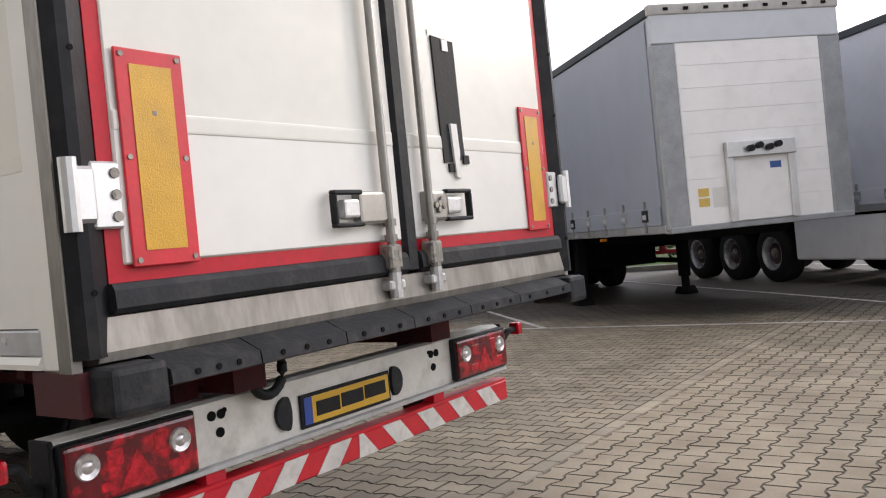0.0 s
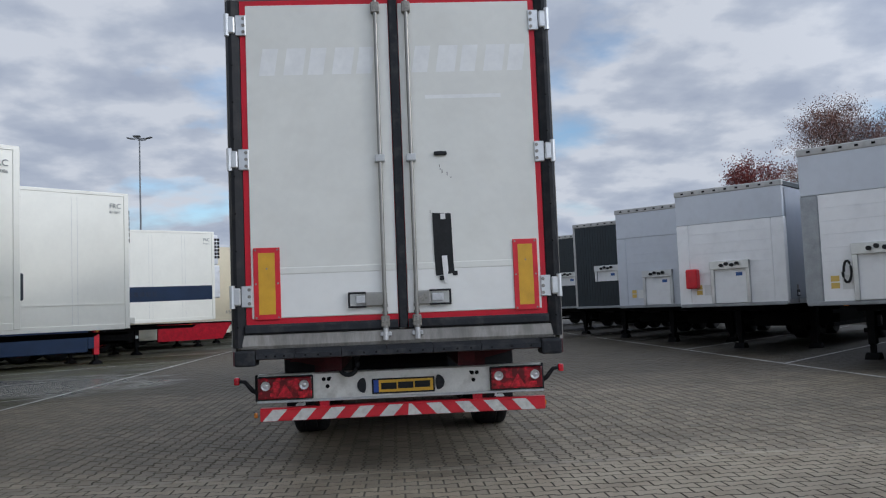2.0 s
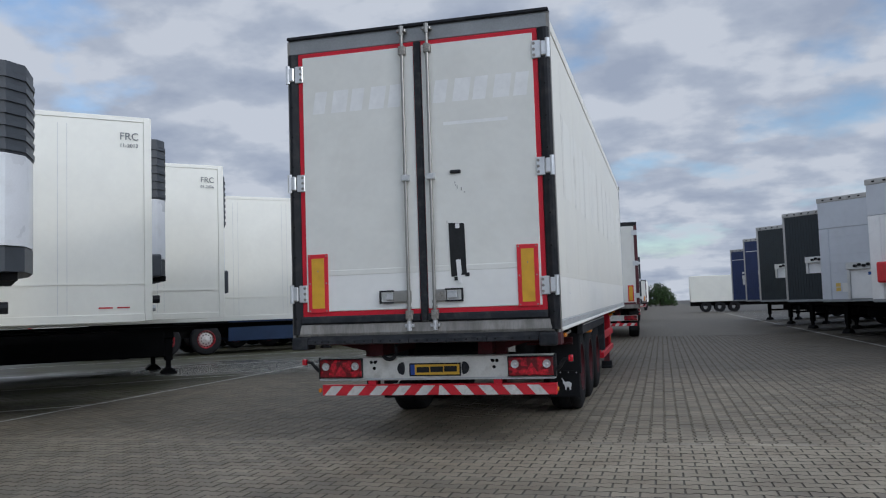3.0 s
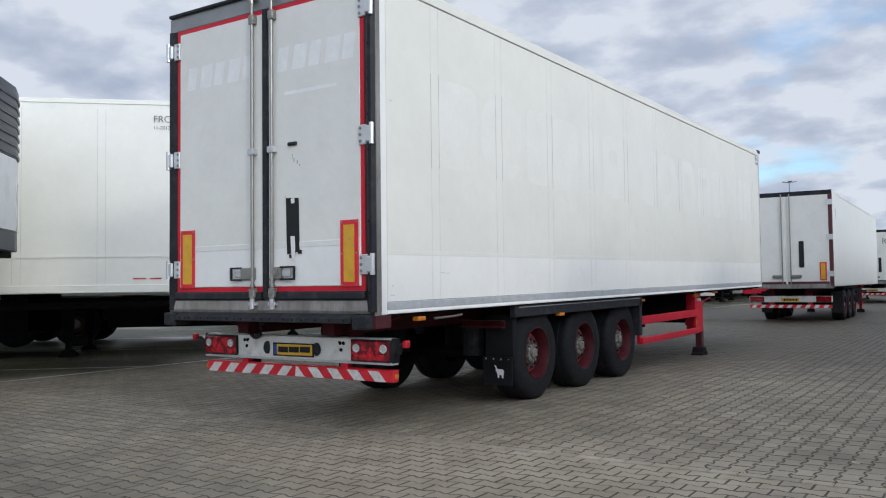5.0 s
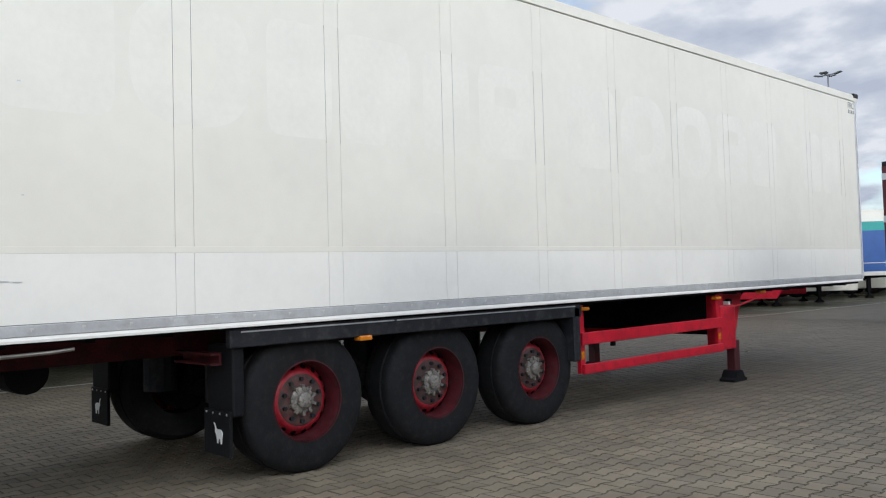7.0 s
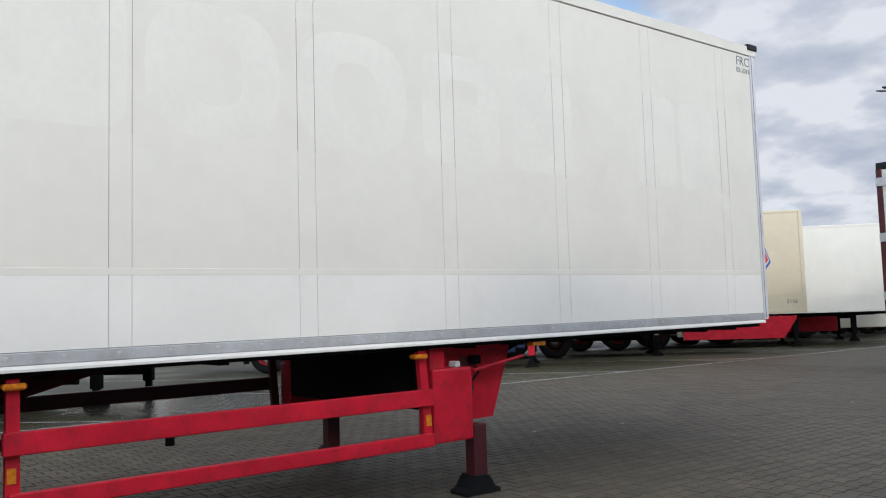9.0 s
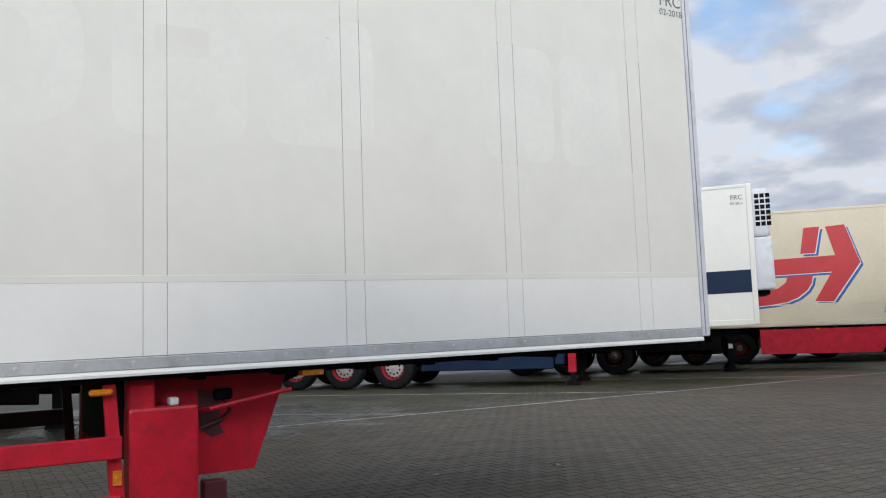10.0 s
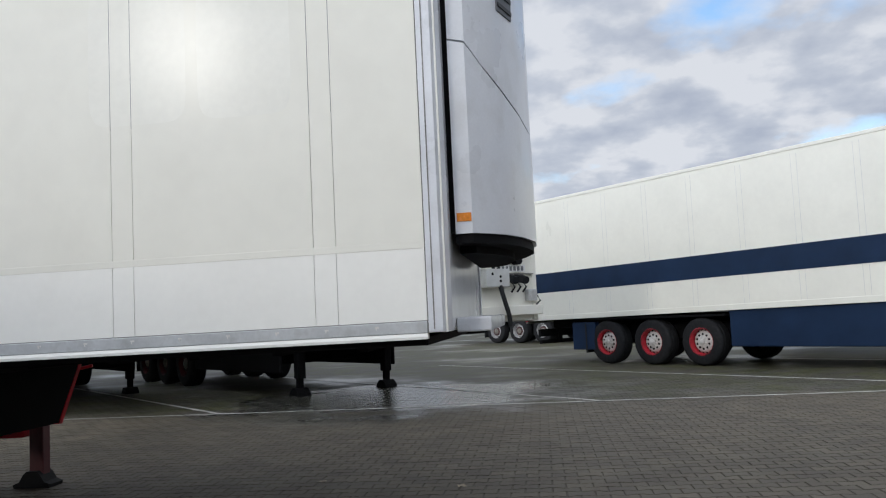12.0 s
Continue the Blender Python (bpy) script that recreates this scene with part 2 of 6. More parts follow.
M["pale_wheel"] = material("pale_alloy_wheel", (0.66, 0.64, 0.61), 0.45, metal=0.2, vary=0.15, scale=20)
M["leaf_dry"] = material("dry_leaf", (0.42, 0.36, 0.26), 0.7, vary=0.3)


def ground_material(name, base, dark, joint, island=0.0, far=False):
    """Grey concrete pavers, greyer and mossy in the bays past the two long white lines."""
    m = material(name, base, 0.8, vary=0.16, scale=0.55, fine=45, bump=0.5)
    n, l = m.node_tree.nodes, m.node_tree.links
    b = n["Principled BSDF"]
    src = b.inputs["Base Color"].links[0].from_socket
    geo = n.new("ShaderNodeNewGeometry")
    sx = n.new("ShaderNodeSeparateXYZ")
    l.new(geo.outputs["Position"], sx.inputs[0])

    def calc(op, a, c, clamp=False):
        x = n.new("ShaderNodeMath")
        x.operation, x.use_clamp = op, clamp
        for s, v in zip(x.inputs, (a, c)):
            if isinstance(v, (int, float)):
                s.default_value = v
            else:
                l.new(v, s)
        return x.outputs[0]

    def noise_at(scale, detail):
        t = n.new("ShaderNodeTexNoise")
        t.inputs["Scale"].default_value, t.inputs["Detail"].default_value = scale, detail
        l.new(geo.outputs["Position"], t.inputs["Vector"])
        return t.outputs["Fac"]

    def mixc(fac, a, c, kind='MIX'):
        x = n.new("ShaderNodeMix")
        x.data_type, x.blend_type = 'RGBA', kind
        for s, v in ((x.inputs[0], fac), (x.inputs[6], a), (x.inputs[7], c)):
            if isinstance(v, (int, float)):
                s.default_value = v
            elif isinstance(v, tuple):
                s.default_value = (*v, 1)
            else:
                l.new(v, s)
        return x.outputs[2]

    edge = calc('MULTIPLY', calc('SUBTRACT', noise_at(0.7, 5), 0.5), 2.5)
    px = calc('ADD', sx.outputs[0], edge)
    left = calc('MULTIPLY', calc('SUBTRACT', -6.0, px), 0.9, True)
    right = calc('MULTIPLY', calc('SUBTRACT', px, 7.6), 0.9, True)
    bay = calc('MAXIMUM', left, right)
    patch = noise_at(1.3, 7)
    # oil and tyre grime on the driving lane's far half, plus painted trailer shade
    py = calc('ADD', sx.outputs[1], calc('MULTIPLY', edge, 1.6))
    # stones below x 0.9 darken for the shade under and beside the trailer
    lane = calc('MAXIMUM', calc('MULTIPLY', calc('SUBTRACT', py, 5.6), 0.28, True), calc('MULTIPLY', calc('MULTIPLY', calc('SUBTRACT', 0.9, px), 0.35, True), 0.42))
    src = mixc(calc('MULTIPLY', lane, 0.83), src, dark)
    # browner worn stones past the straight course behind the trailer
    worn = calc('MULTIPLY', calc('SUBTRACT', calc('ADD', sx.outputs[1], calc('MULTIPLY', edge, 0.35)), 0.35), 0.9, True)
    src = mixc(calc('MULTIPLY', worn, 0.42), src, (0.125, 0.105, 0.072))
    # darker again towards the rear, from y -0.7 down
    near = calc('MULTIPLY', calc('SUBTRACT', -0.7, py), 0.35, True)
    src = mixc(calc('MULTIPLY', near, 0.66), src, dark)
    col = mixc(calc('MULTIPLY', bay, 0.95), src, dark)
    moss = calc('MULTIPLY', calc('MULTIPLY', calc('SUBTRACT', patch, 0.36), 4.0, True), calc('MULTIPLY', left, 0.95))
    col = mixc(moss, col, (0.062, 0.066, 0.022))
    stain = calc('MULTIPLY', calc('MULTIPLY', calc('SUBTRACT', noise_at(0.23, 6), 0.5), 4.0, True), 0.35)
    col = mixc(stain, col, dark)
    # uneven brown weathering from stone to stone
    mott = calc('MULTIPLY', calc('SUBTRACT', noise_at(2.1, 9), 0.34), 3.1, True)
    col = mixc(1.0, col, mixc(mott, (0.80, 0.757, 0.70), (1.13, 1.11, 1.065)), 'MULTIPLY')
    if island:
        isl = n.new("ShaderNodeValToRGB")
        isl.color_ramp.elements[0].color = (1 - island, 1 - island, 1 - island, 1)
        isl.color_ramp.elements[1].color = (1.0, 0.98, 0.95, 1)
        l.new(geo.outputs["Random Per Island"], isl.inputs[0])
        col = mixc(1.0, col, isl.outputs[0], 'MULTIPLY')
    if far:
        mp = n.new("ShaderNodeMapping")
        mp.inputs["Rotation"].default_value = (0, 0, radians(90))
        l.new(geo.outputs["Position"], mp.inputs[0])
        br = n.new("ShaderNodeTexBrick")
        br.inputs["Scale"].default_value = 1.0
        br.inputs["Brick Width"].default_value, br.inputs["Row Height"].default_value = 0.2, 0.14
        br.inputs["Mortar Size"].default_value, br.inputs["Mortar Smooth"].default_value = 0.006, 0.4
        br.inputs["Color1"].default_value = (1, 1, 1, 1)
        br.inputs["Color2"].default_value = (0.84, 0.84, 0.84, 1)
        br.inputs["Mortar"].default_value = (0.45, 0.44, 0.40, 1)
        l.new(mp.outputs[0], br.inputs["Vector"])
        col = mixc(1.0, col, br.outputs["Color"], 'MULTIPLY')
    l.new(col, b.inputs["Base Color"])
    wet = n.new("ShaderNodeMapRange")
    wet.inputs["From Min"].default_value, wet.inputs["From Max"].default_value = 0.5, 0.68
    wet.inputs["To Min"].default_value, wet.inputs["To Max"].default_value = 0.66, 0.30
    l.new(calc('MULTIPLY', noise_at(0.35, 4), calc('ADD', left, 0.55, True)), wet.inputs["Value"])
    # a damp patch before the bay where water stands between the stones
    gap = n.new("ShaderNodeVectorMath")
    gap.operation = 'DISTANCE'
    gap.inputs[1].default_value = (-8.0, 11.6, 0)
    l.new(geo.outputs["Position"], gap.inputs[0])
    reach = calc('ADD', gap.outputs["Value"], calc('MULTIPLY', calc('SUBTRACT', noise_at(0.9, 5), 0.5), 4.5))
    damp = calc('MULTIPLY', calc('SUBTRACT', 3.4, reach), 0.9, True)
    l.new(calc('MULTIPLY', wet.outputs[0], calc('SUBTRACT', 1.0, calc('MULTIPLY', damp, 0.62))), b.inputs["Roughness"])
    col = mixc(calc('MULTIPLY', damp, 0.8), col, (0.022, 0.022, 0.018))
    l.new(col, b.inputs["Base Color"])
    b.inputs["Specular IOR Level"].default_value = 0.5
    return m


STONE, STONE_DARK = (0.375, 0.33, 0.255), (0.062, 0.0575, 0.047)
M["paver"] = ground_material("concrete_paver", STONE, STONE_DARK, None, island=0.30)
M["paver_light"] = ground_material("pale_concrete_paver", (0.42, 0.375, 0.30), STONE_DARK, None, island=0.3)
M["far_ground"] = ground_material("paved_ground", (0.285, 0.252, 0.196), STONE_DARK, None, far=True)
M["joint"] = ground_material("joint_sand_and_shade", (0.115, 0.102, 0.078), (0.046, 0.043, 0.035), None)

# ==== mesh helpers ====
SHEAR = LIFT = 0.0


def finish(bm, name, mat, parent, label="", smooth=False):
    if SHEAR or LIFT:
        for v in bm.verts:
            v.co.z += SHEAR * v.co.y + LIFT
    me = bpy.data.meshes.new(name)
    bm.to_mesh(me)
    bm.free()
    me.materials.append(M[mat] if isinstance(mat, str) else mat)
    if smooth:
        me.polygons.foreach_set("use_smooth", [True] * len(me.polygons))
        me.set_sharp_from_angle(angle=radians(38))
    ob = new(name, me)
    if parent is not None:
        ob.parent = parent
    if label:
        tagged(ob, label)
    if name in ("screw", "bolt", "rivet_mark", "drip", "scratch", "prism", "lock"):
        tagged(ob, kind="stuff")
    return ob


def part(name, bm, mat, parent, label="", smooth=False):
    return finish(bm, name, mat, parent, label, smooth)


def thing(name, label, category, group="", kind="", at=None):
    e = new(name)
    e.empty_display_size = 0.3
    tagged(e, label, category, group, kind)
    if at is not None:
        e.matrix_world = at
    return e


def add_box(bm, x0, x1, y0, y1, z0, z1, bevel=0.0, seg=1):
    r = bmesh.ops.create_cube(bm, size=1.0)
    vs = r["verts"]
    for v in vs:
        v.co = Vector(((x0 + x1) / 2 + v.co.x * (x1 - x0), (y0 + y1) / 2 + v.co.y * (y1 - y0), (z0 + z1) / 2 + v.co.z * (z1 - z0)))
    if bevel:
        es = list({e for v in vs for e in v.link_edges})
        bmesh.ops.bevel(bm, geom=es, offset=bevel, segments=seg, profile=0.6, affect='EDGES')
    return bm


def box(*a, bevel=0.0, seg=1):
    return add_box(bmesh.new(), *a, bevel=bevel, seg=seg)


def add_tube(bm, pts, radius, n=10, caps=True):
    """A round bar through the points."""
    rings = []
    pts = [Vector(p) for p in pts]
    for i, p in enumerate(pts):
        d = (pts[min(i + 1, len(pts) - 1)] - pts[max(i - 1, 0)]).normalized()
        side = d.cross(Vector((0, 0, 1)) if abs(d.z) < 0.95 else Vector((1, 0, 0))).normalized()
        up = side.cross(d)
        r = radius[i] if isinstance(radius, (list, tuple)) else radius
        rings.append([bm.verts.new(p + side * r * math.cos(2 * math.pi * k / n) + up * r * math.sin(2 * math.pi * k / n)) for k in range(n)])
    for a, b in zip(rings, rings[1:]):
        for k in range(n):
            bm.faces.new((a[k], a[(k + 1) % n], b[(k + 1) % n], b[k]))
    if caps:
        bm.faces.new(rings[0])
        bm.faces.new(rings[-1][::-1])
    return bm


def tube(pts, radius, n=10):
    return add_tube(bmesh.new(), pts, radius, n)


def lathe(profile, n=36, closed=False):
    """Revolve (radius, x) pairs round the x axis."""
    bm = bmesh.new()
    rings = [[bm.verts.new((x, r * math.cos(2 * math.pi * k / n), r * math.sin(2 * math.pi * k / n))) for k in range(n)] for r, x in profile]
    pairs = list(zip(rings, rings[1:])) + ([(rings[-1], rings[0])] if closed else [])
    for a, b in pairs:
        for k in range(n):
            bm.faces.new((a[k], a[(k + 1) % n], b[(k + 1) % n], b[k]))
    if not closed and profile[-1][0] < 0.2:
        bm.faces.new(rings[-1])
    bmesh.ops.recalc_face_normals(bm, faces=bm.faces)
    return bm


def moved(bm, m):
    bmesh.ops.transform(bm, matrix=m, verts=bm.verts)
    return bm


def extrude_poly(pts, axis, a, b):
    """A prism: outline points in the two other axes, from a to b along the axis."""
    bm = bmesh.new()

    def place(p, v):
        q = list(p)
        q.insert("xyz".index(axis), v)
        return q
    lo = [bm.verts.new(place(p, a)) for p in pts]
    hi = [bm.verts.new(place(p, b)) for p in pts]
    bm.faces.new(lo)
    bm.faces.new(hi[::-1])
    for k in range(len(pts)):
        j = (k + 1) % len(pts)
        bm.faces.new((lo[k], hi[k], hi[j], lo[j]))
    bmesh.ops.recalc_face_normals(bm, faces=bm.faces)
    return bm


def lettering(text, size, m, mat, parent, name="lettering"):
    cu = bpy.data.curves.new(name, 'FONT')
    cu.body, cu.size, cu.extrude = text, size, 0.001
    tmp = bpy.data.objects.new(name, cu)
    scene.collection.objects.link(tmp)
    me = bpy.data.meshes.new_from_object(tmp.evaluated_get(bpy.context.evaluated_depsgraph_get()))
    bpy.data.objects.remove(tmp)
    me.transform(m)
    me.materials.clear()
    me.materials.append(M[mat])
    ob = new(name, me)
    ob.parent = parent
    return ob


SIDE_TEXT = Matrix(((0, 0, 1, 0), (1, 0, 0, 0), (0, 1, 0, 0), (0, 0, 0, 1)))   # written along +y on a face that looks to +x


# ==== wheels ====
def make_wheel(parent, x, y, side, r=0.51, width=0.37, rim="red_rim", n=40, detail=True, disc="disc", hub="hub", nut="rubber", nut_r=0.016, deep=0.0):
    """side is +1 or -1: the way the wheel's outer face looks; deep sets the disc further in."""
    w = width
    t = lathe([(0.285, 0), (0.36, 0.008), (r - 0.07, 0.0), (r - 0.035, -0.012), (r - 0.008, -0.035), (r, -0.07), (r - 0.004, -w * 0.3), (r - 0.012, -w * 0.3 - 0.006),
               (r - 0.012, -w * 0.3 - 0.018), (r, -w * 0.3 - 0.024), (r, -w * 0.7), (r - 0.012, -w * 0.7 - 0.006), (r - 0.004, -w * 0.7 - 0.022), (r - 0.01, -w + 0.04), (r - 0.05, -w), (0.285, -w)], n, closed=True)
    flip = pose(x, y, r - 0.008, 0, 0, 0 if side > 0 else 180)
    tyre = part("tyre", moved(t, flip), "tyre", parent, smooth=True)
    q = lathe([(0.292, -0.004), (0.298, 0.004), (0.29, 0.006), (0.279, -0.02), (0.268, -0.09), (0.262, -0.17 - deep), (0.252, -0.18 - deep)], n)
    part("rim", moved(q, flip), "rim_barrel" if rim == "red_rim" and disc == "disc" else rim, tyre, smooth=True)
    inset = flip @ Matrix.Translation((-deep, 0, 0))
    d = lathe([(0.266, -0.160), (0.262, -0.140), (0.222, -0.096), (0.206, -0.084), (0.190, -0.08)], n)
    dish = part("rim_dish", moved(d, inset), rim, tyre, smooth=True)
    d = lathe([(0.192, -0.0805), (0.178, -0.074), (0.10, -0.074)], n)
    part("rim_disc", moved(d, inset), disc, dish, smooth=True)
    h = lathe([(0.098, -0.08), (0.098, -0.055), (0.085, -0.045), (0.06, -0.045), (0.056, -0.018), (0.046, -0.010), (0.001, -0.008)], 20)
    part("hub", moved(h, inset), hub, tyre, smooth=True)
    if detail:
        h = bmesh.new()
        for k in range(10):
            a = 2 * math.pi * k / 10
            add_box(h, -0.07, -0.035, -0.010, 0.010, 0.074, 0.112)
            bmesh.ops.rotate(h, verts=h.verts[-8:], cent=(0, 0, 0), matrix=Matrix.Rotation(a, 3, 'X'))
        tagged(part("hub_bolt", moved(h, inset), hub, tyre), kind="stuff")
        for k in range(16):
            a = 2 * math.pi * (k + 0.5) / 16
            o = tube([(-0.122, 0, 0.237), (-0.1145, 0, 0.2445)], 0.022, 10)
            bmesh.ops.rotate(o, verts=o.verts, cent=(0, 0, 0), matrix=Matrix.Rotation(a, 3, 'X'))
            part("hand_hole", moved(o, inset), "dark", dish)
        nuts = bmesh.new()
        for k in range(10):
            a = 2 * math.pi * (k + 0.5) / 10
            add_tube(nuts, [(-0.076, 0.155 * math.cos(a), 0.155 * math.sin(a)), (-0.05 - (nut_r - 0.016) * 2, 0.155 * math.cos(a), 0.155 * math.sin(a))], nut_r, 8)
        tagged(part("wheel_nut", moved(nuts, inset), nut, tyre), kind="stuff")
    return tyre

# ==== ground ====
bm = bmesh.new()
for x, y in ((-900, -900), (900, -900), (900, 900), (-900, 900)):
    bm.verts.new((x, y, -0.012))
bm.faces.new(bm.verts)
ground = tagged(finish(bm, "ground", "far_ground", None), "grey concrete block paving reaching to the horizon", "ground", kind="structure")

LINE_L, LINE_R = -6.3, 7.45


def stripe(name, x0, y0, x1, y1, w=0.075, label="worn white painted bay line on the paving"):
    d = Vector((x1 - x0, y1 - y0, 0))
    s = Vector((-d.y, d.x, 0)).normalized() * w / 2
    n = max(2, int(d.length / 0.5))
    bm = bmesh.new()
    rnd = random.Random(int(x0 * 31 + y0 * 17))
    rows = []
    for i in range(n + 1):
        p = Vector((x0, y0, 0.0035)) + d * i / n
        k = 1 + rnd.uniform(-0.18, 0.18)
        rows.append((bm.verts.new(p - s * k), bm.verts.new(p + s * k)))
    for a, b in zip(rows, rows[1:]):
        bm.faces.new((a[0], b[0], b[1], a[1]))
    bmesh.ops.recalc_face_normals(bm, faces=bm.faces)
    if bm.faces[:][0].normal.z < 0:
        bmesh.ops.reverse_faces(bm, faces=bm.faces)
    return tagged(finish(bm, name, "line", None), label, "road marking", kind="structure")


stripe("bay_line", LINE_L, -30, LINE_L, 120)
stripe("bay_line", LINE_R, -30, LINE_R, 120)
for k in range(-4, 14):
    y = 3.55 + 5.65 * k
    stripe("bay_line", LINE_L, y, LINE_L - 9.9, y - 9.2)
    stripe("bay_line", LINE_R, y, LINE_R + 9.9, y + 9.9)

# ==== the main trailer ====
SLOPE = 0.0092
L0 = 13.55


def main_trailer():
    global SHEAR
    t = thing("semi_trailer", "white refrigerated semi-trailer with red chassis, standing unhitched on its legs", "trailer")
    SHEAR = SLOPE
    # box
    body = part("box_body", box(-1.275, 1.275, 0.06, L0 - 0.02, 1.10, 4.0), "kick", t, "white insulated box")
    for s in (-1, 1):
        cuts = [0.16]
        for k in range(11):
            a = 0.842 + 1.1935 * k + 0.004 * max(0, k - 7)
            cuts += [a, a + 0.129]
        cuts += [L0 - 0.235, L0 - 0.13]
        for a, b in zip(cuts, cuts[1:]):
            last = b > L0 - 0.14
            for z0, z1, mt in ((1.605, 3.895, "panel"), (1.17, 1.575, "kick")):
                part("side_panel", box(min(s * 1.275, s * 1.298), max(s * 1.275, s * 1.298), a + (0.0 if last else 0.0016), b - (0.0016 if b < L0 - 0.24 or last else 0.0), z0, z1), mt, body)
        part("ridge", box(min(s * 1.275, s * 1.2995), max(s * 1.275, s * 1.2995), 0.16, L0 - 0.13, 1.570, 1.610, bevel=0.0014), "panel", body)
        part("joint_backing", box(min(s * 1.274, s * 1.288), max(s * 1.274, s * 1.288), 0.15, L0 - 0.12, 1.165, 3.91), "seam", body)
        part("top_rail", extrude_poly([(s * 1.27, 3.905), (s * 1.302, 3.905), (s * 1.306, 3.91), (s * 1.306, 4.005), (s * 1.27, 4.025)], 'y', 0.06, L0), "panel", body, "cream roof edge rail")
        part("bottom_rail", box(min(s * 1.27, s * 1.309), max(s * 1.27, s * 1.309), 0.14, L0 - 0.13, 1.10, 1.166, bevel=0.004), "rail", body, "grey riveted bottom rail")
        part("rail_lip", extrude_poly([(s * 1.25, 1.066), (s * 1.316, 1.066), (s * 1.318, 1.08), (s * 1.31, 1.098), (s * 1.25, 1.099)], 'y', 0.14, L0 - 0.13), "kick", body)
        riv = bmesh.new()
        for k in range(46):
            yy = 0.3 + 0.285 * k
            add_box(riv, min(s * 1.308, s * 1.3125), max(s * 1.308, s * 1.3125), yy, yy + 0.022, 1.138, 1.148)
            add_box(riv, min(s * 1.308, s * 1.3125), max(s * 1.308, s * 1.3125), yy + 0.004, yy + 0.010, 1.128, 1.139)
        part("rivet_mark", riv, "whiteref", body)
        part("corner_strip", box(min(s * 1.27, s * 1.305), max(s * 1.27, s * 1.305), 0.05, 0.155, 1.06, 4.03, bevel=0.006), "kick", body)
        fp = part("front_post", extrude_poly([(s * 1.10, L0), (s * 1.215, L0), (s * 1.303, L0 - 0.045), (s * 1.303, L0 - 0.125), (s * 1.27, L0 - 0.125), (s * 1.10, L0 - 0.03)], 'z', 1.105, 4.0), "unit", body)
        part("post_seam", box(min(s * 1.29, s * 1.3055), max(s * 1.29, s * 1.3055), L0 - 0.096, L0 - 0.089, 1.12, 3.99), "seam", fp)
        riv = bmesh.new()
        for k in range(22):
            add_tube(riv, [(s * 1.262, L0 - 0.066, 1.2 + 0.128 * k), (s * 1.269, L0 - 0.057, 1.2 + 0.128 * k)], 0.007, 6)
        part("screw", riv, "seam", fp)
        part("corner_cap", box(min(s * 1.24, s * 1.322), max(s * 1.24, s * 1.322), L0 - 0.16, L0 + 0.012, 3.965, 4.03, bevel=0.012, seg=2), "post", body)
    # faded shapes where lettering once was
    marks = [(0.95, 0.72, 'block'), (1.74, 0.87, 'ring'), (2.72, 0.58, 'foot'), (3.36, 0.72, 'block'), (4.20, 0.56, 'block'), (4.86, 0.72, 'half'), (6.10, 0.82, 'block'), (7.00, 0.89, 'ring'), (8.0, 0.9, 'ring'), (9.02, 0.78, 'half'), (9.89, 0.74, 'block'), (11.45, 0.62, 'block'), (12.12, 0.58, 'block')]
    for yy, wd, kind in marks:
        z0, z1, x0 = 2.40, 3.24, 1.2986
        cy, cz, n = yy + wd / 2, (z0 + z1) / 2, 40

        def oval(hw, hh, power, dz=0.0):
            pts = []
            for k in range(n):
                c, q = math.cos(2 * math.pi * k / n), math.sin(2 * math.pi * k / n)
                pts.append((x0, cy + hw * math.copysign(abs(c) ** power, c), cz + dz + hh * math.copysign(abs(q) ** power, q)))
            return pts
        g = bmesh.new()
        power = 0.72 if kind == 'ring' else 0.3
        outer = [g.verts.new(p) for p in oval(wd / 2 - 0.01, (z1 - z0) / 2, power)]
        if kind in ('ring', 'half'):
            dz = 0.0 if kind == 'ring' else 0.14
            inner = [g.verts.new(p) for p in oval(wd * 0.2, 0.215 if kind == 'ring' else 0.09, power, dz)]
            for k in range(n):
                j = (k + 1) % n
                g.faces.new((outer[k], outer[j], inner[j], inner[k]))
        else:
            g.faces.new(outer)
        bmesh.ops.recalc_face_normals(g, faces=g.faces)
        part("faded_mark", g, "ghost", body)
    for c in cuts[1:-2]:
        part("panel_joint", box(1.2975, 1.2989, c - 0.0016, c + 0.0016, 2.38, 3.26), "seam", body)
    lettering("FRC", 0.135, Matrix.Translation((1.2995, L0 - 0.375, 3.90 + SLOPE * L0 - 0.125)) @ SIDE_TEXT, "ink", t)
    lettering("02-2018", 0.075, Matrix.Translation((1.2995, L0 - 0.375, 3.90 + SLOPE * L0 - 0.205)) @ SIDE_TEXT, "ink", t)
    dents = bmesh.new()
    for yy, zz, l in ((0.98, 1.41, 0.07), (1.07, 1.405, 0.05), (0.22, 1.30, 0.03), (0.20, 2.9, 0.05), (1.1, 2.55, 0.02), (1.12, 1.9, 0.015), (10.3, 3.1, 0.02), (0.2, 1.22, 0.06)):
        add_box(dents, 1.2975, 1.2995, yy, yy + l, zz, zz + 0.008)
    part("scratch", dents, "alu", body)
    # rear frame
    frame_p = part("rear_frame", box(-1.31, 1.31, -0.005, 0.06, 3.885, 4.055, bevel=0.012), "header", t, "grey steel rear portal header")
    part("header_lip", box(-1.315, 1.315, -0.035, 0.10, 4.035, 4.07, bevel=0.008), "post", frame_p)
